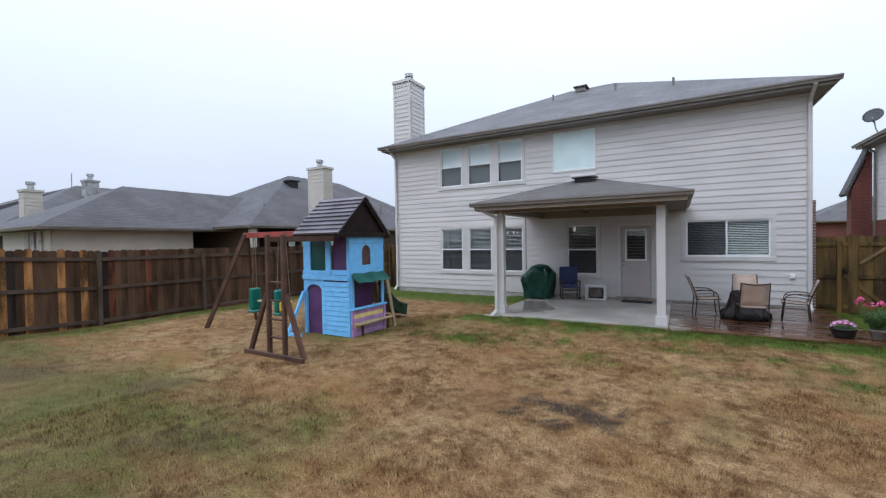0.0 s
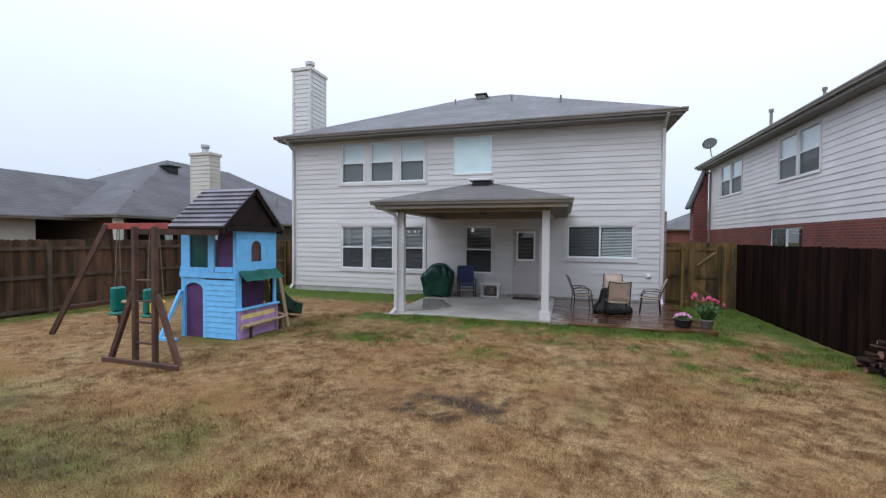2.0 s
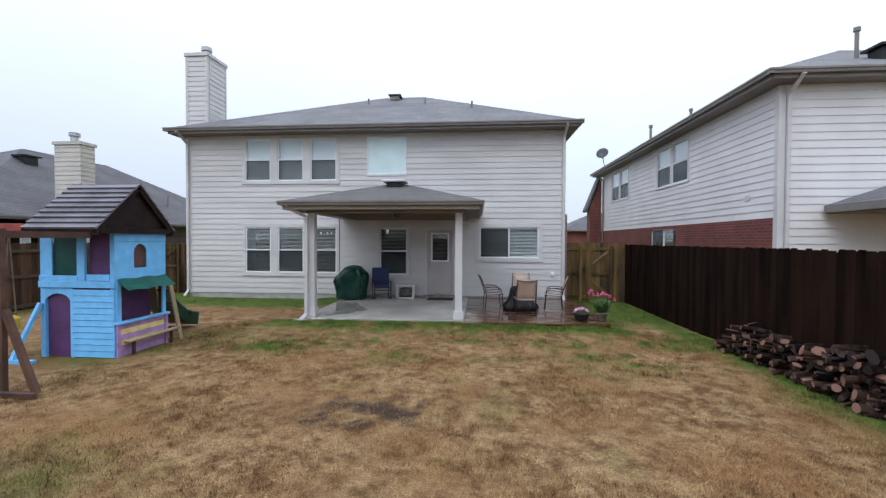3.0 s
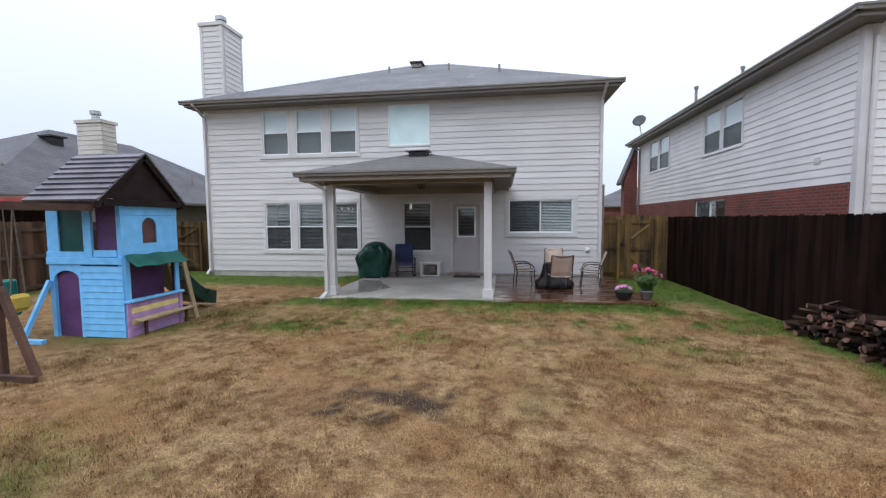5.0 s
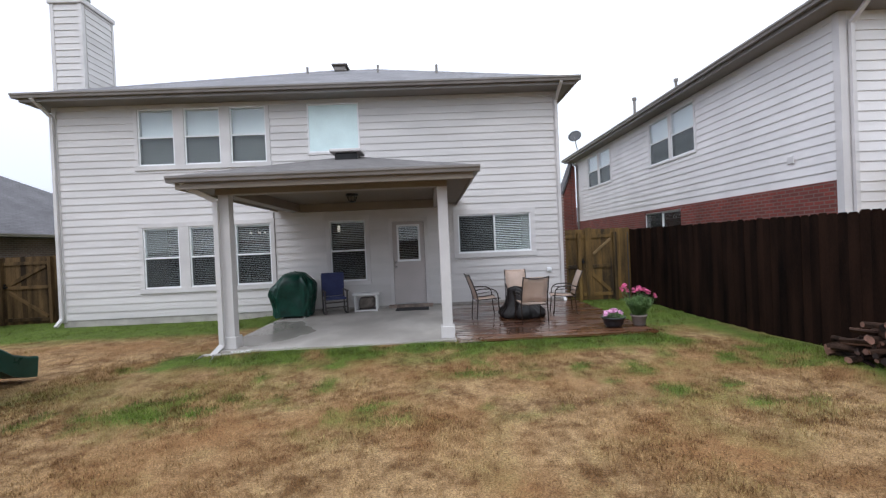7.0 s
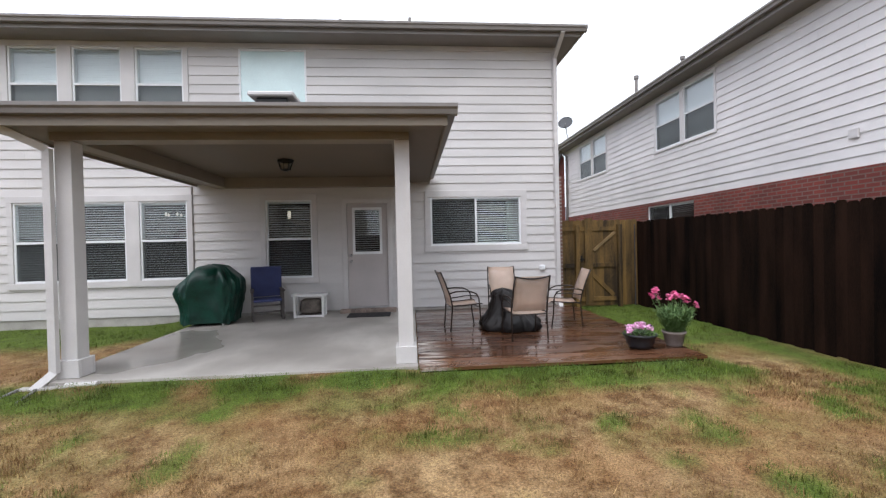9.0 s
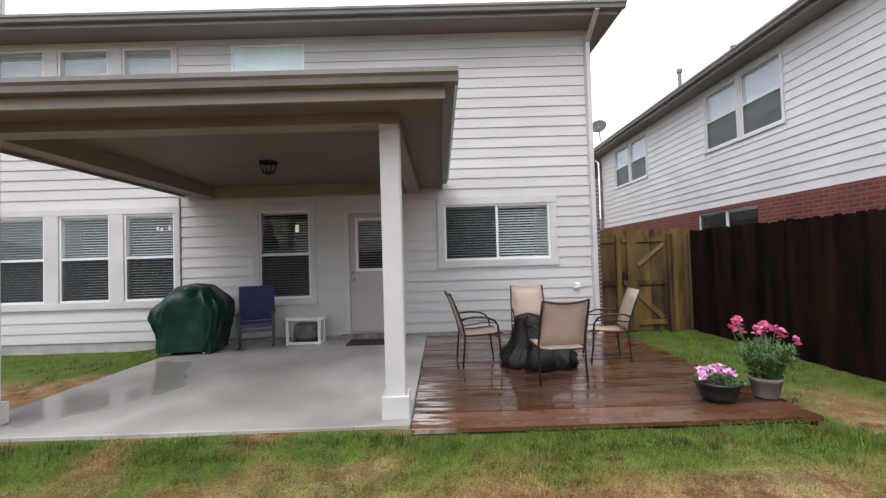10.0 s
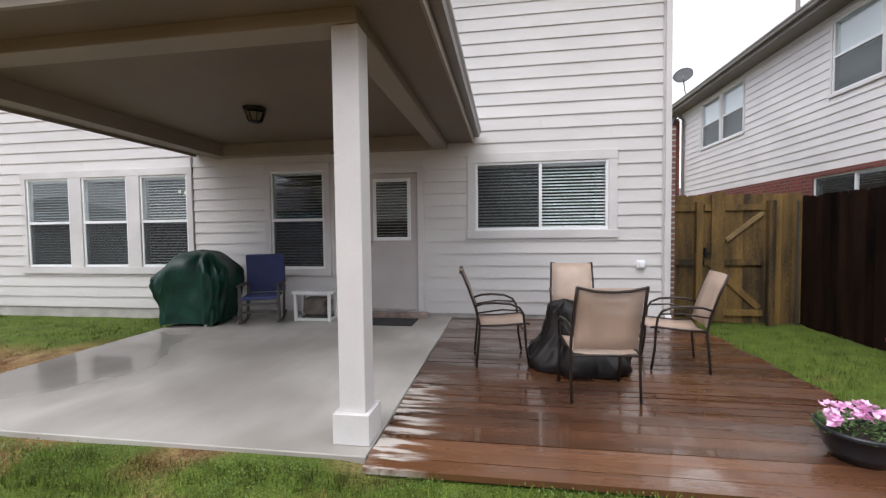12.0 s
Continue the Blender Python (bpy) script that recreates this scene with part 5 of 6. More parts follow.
    part("awning", bm, TARP_GREEN, S, "faded green awning")
    part("hatch_back", boxed(X1 - 0.30, X1 - 0.28, 5.10, 5.94, 0.40, 1.05), PURPLE, S)
    bm = boxed(X1 - 0.10, X1 - 0.085, 4.93, 5.10, 0.46, 1.0)
    part("lattice", bm, PLAY_WOOD, S)
    for y in (4.89, 5.87):
        part("hatch_post", boxed(X1, X1 + 0.03, y, y + 0.08, 0.45, 1.16), BLUE, S)
    part("sill", boxed(X1 - 0.02, X1 + 0.09, 4.86, 5.99, 0.43, 0.47, bevel=0.006), BLUE, S)
    for i in range(6):
        z = G + 0.01 + i * 0.092
        part("counter_slat", boxed(X1 + 0.012, X1 + 0.032, 4.90, 5.94, z, z + 0.088, bevel=0.003), YELLOW if i in (4, 2) else MAUVE, S)
    for y in (4.86, 5.90):
        part("counter_post", boxed(X1 + 0.034, X1 + 0.055, y, y + 0.07, G, 0.42), MAUVE, S)
    bench = part("bench", boxed(X1 + 0.058, X1 + 0.17, 4.98, 6.14, 0.115, 0.15, bevel=0.008), RAW_WOOD, S, "worn wooden seat plank")
    for y in (5.10, 5.96):
        part("bench_leg", boxed(X1 + 0.09, X1 + 0.13, y, y + 0.04, G, 0.119), PLAY_WOOD, bench)
    # roof of lapped boards, ridge along x
    ye0, ye1, yr, ze, zr = 4.43, 6.06, 5.27, 2.00, 2.79
    rb = mesh_of("roof_board", prism(bmesh.new(), [(0, 0, 0), (0, 0.135, 0), (0, 0.135, 0.006), (0, 0, 0.040)], (1.27, 0, 0)), ROOF_BOARD)
    n = 9
    pitch, back_pitch = math.degrees(math.atan2(zr - ze, yr - ye0)), math.degrees(math.atan2(zr - ze, ye1 - yr))
    for i in range(n):
        t = i / n
        piece("roof_board", rb, S, pose(-6.52, ye0 + (yr - ye0) * t, ze + (zr - ze) * t, pitch))
        piece("roof_board", rb, S, pose(-5.25, ye1 + (yr - ye1) * t, ze + (zr - ze) * t, back_pitch, 0, 180))
    for x in (-6.48, -5.29):
        for ye in (ye0, ye1):
            part("rafter", beam(bmesh.new(), (x, ye, ze - 0.045), (x, yr, zr - 0.045), 0.035, 0.085), DARK_WOOD, S)
        part("tie_beam", boxed(x - 0.02, x + 0.02, ye0 + 0.1, ye1 - 0.1, ze - 0.06, ze + 0.04), DARK_WOOD, S)
    # near-black sheet stands for the shaded inside of the open gable
    part("gable_shade", prism(bmesh.new(), [(-5.36, ye0 + 0.12, ze + 0.05), (-5.36, ye1 - 0.12, ze + 0.05), (-5.36, yr, zr - 0.06)], (0.02, 0, 0)), DARK_WOOD, S)
    part("eave_board", boxed(-6.52, -5.25, ye0 + 0.01, ye0 + 0.05, ze - 0.085, ze - 0.005), DARK_WOOD, S)
    part("eave_board", boxed(-6.52, -5.25, ye1 - 0.05, ye1 - 0.01, ze - 0.085, ze - 0.005), DARK_WOOD, S)
    # climbing ladder frame on the front, and its overhead rails
    for x in (-5.78, -5.38):
        part("upright", boxed(x - 0.035, x + 0.035, 3.23, 3.30, G, 1.98, bevel=0.005), PLAY_WOOD, S)
        part("overhead_rail", boxed(x - 0.02, x + 0.02, 3.31, 4.45, 1.86, 1.95), PLAY_WOOD, S)
    part("splay_leg", beam(bmesh.new(), (-6.30, 3.265, G + 0.03), (-5.83, 3.265, 0.95), 0.06, 0.075), PLAY_WOOD, S)
    part("splay_leg", beam(bmesh.new(), (-4.92, 3.265, G + 0.03), (-5.34, 3.265, 0.95), 0.06, 0.075), PLAY_WOOD, S)
    part("foot_bar", boxed(-6.38, -4.86, 3.17, 3.225, G - 0.01, G + 0.07, bevel=0.006), PLAY_WOOD, S)
    for z in (0.20, 0.52, 0.84, 1.16):
        part("rung", cone(bmesh.new(), (-5.75, 3.265, z), (-5.41, 3.265, z), 0.018, 0.018, 8), PLAY_WOOD, S)
    # swing beam and far legs
    part("swing_beam", boxed(-8.35, -6.66, 4.56, 4.62, 1.97, 2.09, bevel=0.006), RED_WOOD, S, "red painted swing beam")
    part("swing_leg", beam(bmesh.new(), (-9.20, 4.15, G), (-8.28, 4.56, 2.06), 0.06, 0.085), PLAY_WOOD, S)
    part("swing_leg", beam(bmesh.new(), (-9.05, 5.35, G), (-8.28, 4.63, 2.06), 0.06, 0.085), PLAY_WOOD, S)
    part("swing_brace", beam(bmesh.new(), (-9.0, 4.24, 0.4), (-8.90, 5.2, 0.4), 0.04, 0.07), PLAY_WOOD, S)
    # glider swing with green seats and a yellow swing
    sw = part("glider", boxed(-7.90, -7.24, 4.55, 4.63, 0.50, 0.56, bevel=0.02), RAW_WOOD, S, "two-seat glider swing")
    for x in (-8.02, -7.16):
        bm = boxed(x - 0.12, x + 0.12, 4.46, 4.72, 0.26, 0.33, bevel=0.03)
        box(bm, x - 0.06, x + 0.06, 4.46, 4.72, 0.335, 0.82, 0.03)
        part("seat", bm, GREEN_PLASTIC, sw, "green plastic seat")
        part("hanger", tube(bmesh.new(), [(x, 4.53, 0.8), (x + 0.02, 4.57, 1.97)], 0.008, 6), ROPE, sw)
        part("hanger", tube(bmesh.new(), [(x, 4.65, 0.8), (x + 0.02, 4.61, 1.97)], 0.008, 6), ROPE, sw)
    yw = part("swing_seat", boxed(-7.02, -6.88, 4.42, 4.74, 0.34, 0.60, bevel=0.05), YELLOW_PLASTIC, S, "yellow plastic swing seat")
    for y in (4.48, 4.68):
        part("hanger", tube(bmesh.new(), [(-6.93, y, 0.58), (-6.93, 4.59, 1.97)], 0.010, 6), ROPE, yw)
    # blue side ladder by the doorway
    part("blue_brace", beam(bmesh.new(), (-6.78, 4.46, G), (-6.68, 4.84, 0.78), 0.08, 0.05), BLUE, S)
    part("blue_brace", boxed(-6.85, -6.40, 4.44, 4.52, G, G + 0.06), BLUE, S)
    # ladder leaning at the back, and the slide
    for x in (-5.50, -5.20):
        part("ladder_rail", beam(bmesh.new(), (x - 0.12, 6.30, G), (x - 0.12, 6.02, 1.02), 0.03, 0.085), RAW_WOOD, S)
    for t in (0.2, 0.42, 0.64, 0.86):
        part("ladder_rung", boxed(-5.61, -5.34, 6.27 - 0.28 * t, 6.31 - 0.28 * t, G + 1.14 * t, G + 1.14 * t + 0.035), PLAY_WOOD, S)
    bm = bmesh.new()
    sec = [(-0.30, 0.19), (-0.285, 0.215), (-0.255, 0.215), (-0.20, 0.03), (0.20, 0.03), (0.255, 0.215), (0.285, 0.215), (0.30, 0.19), (0.27, -0.08), (-0.27, -0.08)]
    path = [(6.0, 1.04), (6.25, 0.94), (6.55, 0.62), (6.9, 0.26), (7.1, 0.10), (7.28, 0.03), (7.42, 0.0)]
    rings = [[bm.verts.new((-6.12 + u + 0.06 * (y - 6), y, z + v)) for u, v in sec] for y, z in path]
    for a, b in zip(rings, rings[1:]):
        for k in range(len(sec)):
            bm.faces.new((a[k], a[(k + 1) % len(sec)], b[(k + 1) % len(sec)], b[k]))
    bm.faces.new(rings[0]), bm.faces.new(rings[-1][::-1])
    part("slide", bm, SLIDE_PLASTIC, S, "dark green plastic slide")


build_playset()

# ---- patio furniture ----
BRONZE = mat("dark_bronze_tube", (0.035, 0.025, 0.02), 0.4, 0.2, 8, 0.05, metal=0.5)
SLING = mat("tan_sling_mesh", (0.56, 0.405, 0.31), 0.42, 0.08, 4, 0.35, 220, coat=0.5)
SLING.node_tree.nodes["Principled BSDF"].inputs["Alpha"].default_value = 0.66
COVER_BLACK = mat("black_vinyl_cover", (0.011, 0.0085, 0.008), 0.5, 0.3, 5, 0.2, 30, spec=0.28)
COVER_GREEN = mat("green_grill_cover", (0.0045, 0.040, 0.027), 0.38, 0.3, 4, 0.2, 30, spec=0.36)
BLUE_CLOTH = mat("navy_chair_cloth", (0.035, 0.045, 0.13), 0.8, 0.15, 5, 0.3, 150)
GREY_WOOD = mat("grey_brown_chair_frame", (0.055, 0.045, 0.042), 0.7, 0.25, 5, 0.2)
WHITE_PLASTIC = mat("white_plastic", (0.72, 0.72, 0.71), 0.4, 0.05, 5, 0.05)
MAT_RUBBER = mat("dark_door_mat", (0.028, 0.026, 0.028), 0.95, 0.35, 20, 0.5, 180)
CLAY_BRICK = mat("step_brick", (0.26, 0.20, 0.17), 0.85, 0.2, 8, 0.4, 60, piece=0.4)


def sheet(bm, lines, thick=0.006):
    rows = [[bm.verts.new(p) for p in line] for line in lines]
    for a, b in zip(rows, rows[1:]):
        for k in range(len(a) - 1):
            bm.faces.new((a[k], a[k + 1], b[k + 1], b[k]))
    bmesh.ops.recalc_face_normals(bm, faces=bm.faces)
    bmesh.ops.solidify(bm, geom=bm.faces[:], thickness=thick)
    return bm


def build_chairs():
    """Sling chair, front along +y, built at the origin and then copied."""
    C = thing("patio_chair", 0, 0, 0, "tan mesh sling chair with dark bronze frame on the deck", "chair", "chairs round the covered table")
    for s in (-1, 1):
        x = 0.27 * s
        part("back_leg", tube(bmesh.new(), [(x, -0.255, 0), (x, -0.235, 0.22), (x, -0.22, 0.40), (x, -0.25, 0.55), (x * 0.98, -0.33, 0.78), (x * 0.96, -0.40, 0.95)], 0.0125), BRONZE, C, smooth=True)
        arm = [(x, 0.265, 0), (x, 0.235, 0.2), (x, 0.225, 0.40), (x * 1.03, 0.21, 0.52), (x * 1.05, 0.17, 0.585), (x * 1.07, 0.08, 0.625), (x * 1.07, -0.06, 0.635), (x * 1.06, -0.18, 0.63), (x, -0.268, 0.60)]
        part("front_leg_and_arm", tube(bmesh.new(), arm, 0.0125), BRONZE, C, smooth=True)
        part("seat_rail", tube(bmesh.new(), [(x * 0.97, -0.23, 0.40), (x * 0.97, 0.0, 0.405), (x * 0.97, 0.24, 0.425), (x * 0.97, 0.275, 0.415)], 0.011), BRONZE, C, smooth=True)
        part("arm_brace", tube(bmesh.new(), [(x, -0.245, 0.53), (x * 1.03, 0.0, 0.565), (x * 1.04, 0.19, 0.555)], 0.008), BRONZE, C, smooth=True)
    part("cross_bar", tube(bmesh.new(), [(-0.262, 0.20, 0.375), (0.262, 0.20, 0.375)], 0.010), BRONZE, C)
    part("cross_bar", tube(bmesh.new(), [(-0.262, -0.22, 0.375), (0.262, -0.22, 0.375)], 0.010), BRONZE, C)
    part("top_bar", tube(bmesh.new(), [(-0.26, -0.402, 0.945), (-0.13, -0.412, 0.918), (0, -0.416, 0.91), (0.13, -0.412, 0.918), (0.26, -0.402, 0.945)], 0.011), BRONZE, C)
    xs = [-0.25, -0.12, 0, 0.12, 0.25]
    part("seat", sheet(bmesh.new(), [[(u, v, z - 0.025 * (1 - (u / 0.25) ** 2)) for u in xs] for v, z in ((-0.22, 0.405), (-0.1, 0.40), (0.05, 0.405), (0.18, 0.42), (0.25, 0.425), (0.275, 0.41))]), SLING, C, smooth=True)
    part("backrest", sheet(bmesh.new(), [[(u, v - 0.02 * (1 - (u / 0.25) ** 2), z) for u in xs] for v, z in ((-0.225, 0.43), (-0.25, 0.55), (-0.29, 0.68), (-0.335, 0.80), (-0.395, 0.94))]), SLING, C, smooth=True)
    C.matrix_basis = pose(0.98, 10.00, 0.004, 0, 0, -84) @ Matrix.Diagonal((0.95, 0.95, 0.95, 1))
    small = Matrix.Diagonal((0.97, 0.96, 0.975, 1))
    copy_thing(C, pose(1.82, 10.75, 0.004, 0, 0, 176) @ small)
    copy_thing(C, pose(1.75, 9.20, 0.004, 0, 0, 4) @ small)
    copy_thing(C, pose(2.62, 10.00, 0.004, 0, 0, 82) @ small)


build_chairs()


def ridged(p):
    """Sharp creases: a noise folded at its zero line."""
    return 1.0 - 2.0 * abs(noise.noise(p))


def draped(T, world, n, m, form, material):
    """A loose cover: rings of a closed form(angle, height 0..1) closed at the top."""
    bm = bmesh.new()
    rings = [[bm.verts.new(form(2 * math.pi * k / n, j / m)) for k in range(n)] for j in range(m + 1)]
    for a, b in zip(rings, rings[1:]):
        for k in range(n):
            bm.faces.new((a[k], a[(k + 1) % n], b[(k + 1) % n], b[k]))
    bm.faces.new(rings[-1])
    part("cover", moved(bm, world), material, T, smooth=True)


def squared(a, e):
    c, s = math.cos(a), math.sin(a)
    return math.copysign(abs(c) ** e, c), math.copysign(abs(s) ** e, s)


def build_covered_table():
    """A small table under a slack cover, tented from a high point and pooling on the boards."""
    cx, cy = 1.72, 9.90
    T = thing("covered_table", cx, cy, 0.0, "small deck table under a slack black vinyl cover", "table")

    def form(a, v):
        px, py = squared(a, 0.8)
        r = 0.355 - 0.19 * smooth01(v * 1.05) + 0.03 * math.sin(math.pi * min(v * 3, 1.0))
        if v > 0.85:
            r *= math.sqrt(max(1 - ((v - 0.85) / 0.15) ** 2, 0.0)) * 0.97 + 0.03
        c, s = math.cos(a), math.sin(a)
        r *= 1 + (0.10 + 0.10 * (1 - v)) * ridged((c * 1.7, s * 1.7, v * 1.2 + 2)) * 1.1 + 0.11 * ridged((c * 4, s * 4, v * 2.2)) + 0.04 * ridged((c * 9, s * 9, v * 5))
        z = 0.60 * v + 0.012 + 0.03 * noise.noise((c * 3, s * 3, v * 4)) * min(v * 4, 1)
        return (r * px - 0.11 * v * v, r * py * 0.95, z)

    draped(T, pose(cx, cy, 0), 84, 26, form, COVER_BLACK)
    for k in range(4):
        x, y = cx - 0.04 + 0.2 * math.cos(k * 1.571 + 0.8), cy + 0.2 * math.sin(k * 1.571 + 0.8)
        part("leg", cone(bmesh.new(), (x, y, 0.0), (x, y, 0.3), 0.015, 0.015, 8), BRONZE, T)


def build_covered_grill():
    """A grill under a fitted cover: hood in the middle, lower shelves at both ends, drawn in below."""
    cx, cy = -3.40, 11.28
    T = thing("covered_grill", cx, cy, 0.0, "barbecue grill under a dark green weather cover", "grill")

    def form(a, v):
        px, py = squared(a, 0.45)
        c, s = math.cos(a), math.sin(a)
        w = 0.38 + 0.085 * smooth01(v * 1.4)
        crown = 1.0 if v < 0.72 else math.sqrt(max(1 - ((v - 0.72) / 0.28) ** 2, 0.0)) * 0.97 + 0.03
        crease = 0.10 * ridged((c * 1.5, s * 1.5, v * 1.1 + 7)) + 0.10 * ridged((c * 3.5 + 3, s * 3.5, v * 1.6)) + 0.045 * ridged((c * 8, s * 8, v * 3.2)) - 0.06
        x, y = w * px * (crown ** 0.7) * (1 + crease), (0.34 + 0.05 * smooth01(v * 1.4)) * py * crown * (1 + 1.3 * crease)
        # shelf ends lie lower than the hood
        lid = 1.04 - 0.20 * smooth01((-x - 0.12) / 0.28) - 0.10 * smooth01((x - 0.22) / 0.2)
        z = lid * v + 0.025 * noise.noise((c * 2.5, s * 2.5, v * 3)) * v
        z += 0.02 * (1 + math.sin(a * 7 + 2 * math.sin(2 * a))) * max(1 - 4 * v, 0)
        return (x, y, z + 0.015)

    draped(T, pose(cx, cy, 0, 0, 0, 8), 112, 36, form, COVER_GREEN)
    for x in (-3.6, -3.1):
        part("caster", cone(bmesh.new(), (x, 11.0, 0.03), (x + 0.03, 11.0, 0.03), 0.03, 0.03, 10), WHITE_PLASTIC, T)


build_covered_table()
build_covered_grill()


def build_rocker():
    R = thing("rocking_chair", 0, 0, 0, "dark wooden rocking chair with navy cloth seat", "chair")
    for s in (-1, 1):
        x = 0.27 * s
        part("rocker", tube(bmesh.new(), [(x, -0.42, 0.09), (x, -0.2, 0.03), (x, 0.05, 0.02), (x, 0.28, 0.05), (x, 0.38, 0.09)], 0.019, 8), GREY_WOOD, R)
        part("front_leg", boxed(x - 0.02, x + 0.02, 0.22, 0.26, 0.045, 0.58), GREY_WOOD, R)
        part("back_post", beam(bmesh.new(), (x, -0.22, 0.04), (x, -0.36, 0.98), 0.036, 0.036), GREY_WOOD, R)
        part("armrest", boxed(x - 0.035, x + 0.035, -0.29, 0.30, 0.58, 0.605, bevel=0.008), GREY_WOOD, R)
    for z in (0.18, 0.30):
        part("stretcher", boxed(-0.25, 0.25, 0.23, 0.25, z, z + 0.03), GREY_WOOD, R)
    part("seat", boxed(-0.25, 0.25, -0.24, 0.27, 0.38, 0.43, bevel=0.015), BLUE_CLOTH, R)
    bm = boxed(-0.285, 0.285, -0.035, 0.035, -0.30, 0.31, bevel=0.015)
    part("backrest", moved(bm, pose(0, -0.30, 0.73, -8)), BLUE_CLOTH, R, "navy cloth back")
    R.matrix_basis = pose(-2.46, 11.37, 0.0, 0, 0, 201) @ Matrix.Diagonal((0.94, 0.94, 0.94, 1))


build_rocker()


def build_side_table():
    S = thing("side_table", -1.74, 11.58, 0, "small white plastic side table with lower rail", "table")
    x0, x1, y0, y1 = -2.06, -1.42, 11.40, 11.76
    bm = bmesh.new()
    prism(bm, [(x0 + 0.06, y0, 0.40), (x1 - 0.06, y0, 0.40), (x1, y0 + 0.06, 0.40), (x1, y1 - 0.06, 0.40), (x1 - 0.06, y1, 0.40), (x0 + 0.06, y1, 0.40), (x0, y1 - 0.06, 0.40), (x0, y0 + 0.06, 0.40)], (0, 0, 0.045))
    part("tabletop", bm, WHITE_PLASTIC, S)
    for x in (x0 + 0.06, x1 - 0.06):
        for y in (y0 + 0.06, y1 - 0.06):
            part("leg", boxed(x - 0.022, x + 0.022, y - 0.022, y + 0.022, 0.0, 0.40, bevel=0.006), WHITE_PLASTIC, S)
    bm = bmesh.new()
    box(bm, x0 + 0.083, x1 - 0.083, y0 + 0.045, y0 + 0.075, 0.01, 0.045)
    box(bm, x0 + 0.083, x1 - 0.083, y1 - 0.075, y1 - 0.045, 0.01, 0.045)
    box(bm, x0 + 0.045, x0 + 0.075, y0 + 0.083, y1 - 0.083, 0.01, 0.045)
    box(bm, x1 - 0.075, x1 - 0.045, y0 + 0.083, y1 - 0.083, 0.01, 0.045)
    part("lower_rail", bm, WHITE_PLASTIC, S)


build_side_table()


def build_garden_stone():
    """A rounded block kept under the side table, on a flat base."""
    T = thing("garden_stone", -1.72, 11.62, 0, "rounded grey-brown stone block on the patio under the table", "stone")
    bm = bmesh.new()
    bmesh.ops.create_icosphere(bm, subdivisions=3, radius=1.0)
    for v in bm.verts:
        p = v.co.normalized()
        k = 1 + 0.10 * noise.noise(p * 2.1) + 0.04 * noise.noise(p * 6.0)
        v.co = Vector((math.copysign(abs(p.x) ** 0.45, p.x) * 0.205 * k, math.copysign(abs(p.y) ** 0.6, p.y) * 0.11 * k, 0.205 + math.copysign(abs(p.z) ** 0.5, p.z) * 0.14 * k))
    part("block", moved(bm, pose(-1.72, 11.60, 0)), GARDEN_STONE, T, smooth=True)
    part("base", boxed(-1.94, -1.50, 11.50, 11.70, 0.001, 0.062, bevel=0.012), GREY_WOOD, T)


GARDEN_STONE = mat("grey_brown_stone", (0.125, 0.105, 0.09), 0.85, 0.3, 9, 0.5, 60)
build_garden_stone()
tagged(part("door_mat", boxed(-1.02, -0.22, 11.28, 11.72, 0.001, 0.016, bevel=0.004), MAT_RUBBER), "dark rubber door mat on the concrete by the step", "door mat")
step_thing = thing("door_step", -0.68, 11.88, 0.0, "low step of buff bricks under the back door", "step", kind="structure")
BR = mesh_of("step_brick", boxed(-0.048, 0.048, -0.10, 0.10, 0, 0.066, bevel=0.005), CLAY_BRICK)
part("mortar_bed", boxed(-1.22, -0.12, 11.79, 11.955, 0.001, 0.052), SLAB_EDGE, step_thing)
for i in range(11):
    piece("brick", BR, step_thing, pose(-1.17 + i * 0.10, 11.865, 0.002 + 0.002 * (i % 2)))

# ---- flower pots ----
POT_BLACK = mat("black_plastic_pot", (0.015, 0.016, 0.02), 0.35, 0.2, 6, 0.05)
POT_PALE = mat("clay_pot", (0.215, 0.178, 0.160), 0.8, 0.2, 6, 0.2)
SOIL = mat("potting_soil", (0.03, 0.02, 0.015), 0.95, 0.4, 30, 0.6)


def leaf_mat(name, a, c):
    m = bpy.data.materials.new(name)
    m.use_nodes = True
    n, l = m.node_tree.nodes, m.node_tree.links
    g = n.new("ShaderNodeNewGeometry")
    r = n.new("ShaderNodeValToRGB")
    r.color_ramp.elements[0].color, r.color_ramp.elements[1].color = (*a, 1), (*c, 1)
    l.new(g.outputs["Random Per Island"], r.inputs[0])
    b = n["Principled BSDF"]
    l.new(r.outputs[0], b.inputs["Base Color"])
    b.inputs["Roughness"].default_value = 0.55
    return m


LEAF = leaf_mat("flower_leaves", (0.055, 0.120, 0.032), (0.17, 0.27, 0.09))
PINK = leaf_mat("pink_petals", (0.62, 0.06, 0.22), (0.85, 0.25, 0.45))
PALE_PINK = leaf_mat("pale_pink_petals", (0.72, 0.27, 0.55), (0.90, 0.62, 0.80))
VIOLET = leaf_mat("violet_petals", (0.10, 0.04, 0.22), (0.22, 0.10, 0.38))


def blade(bm, p, d, up, length, width):
    """A folded leaf of four faces' worth of points."""
    side = d.cross(up)
    if side.length < 1e-3:
        side = Vector((1, 0, 0))
    side.normalize()
    tip, mid = p + d * length, p + d * length * 0.5 - up * length * 0.06
    a, b, c, e = bm.verts.new(p), bm.verts.new(mid + side * width), bm.verts.new(tip), bm.verts.new(mid - side * width)
    m = bm.verts.new(mid - up * width * 0.3)
    bm.faces.new((a, b, m)), bm.faces.new((b, c, m)), bm.faces.new((c, e, m)), bm.faces.new((e, a, m))


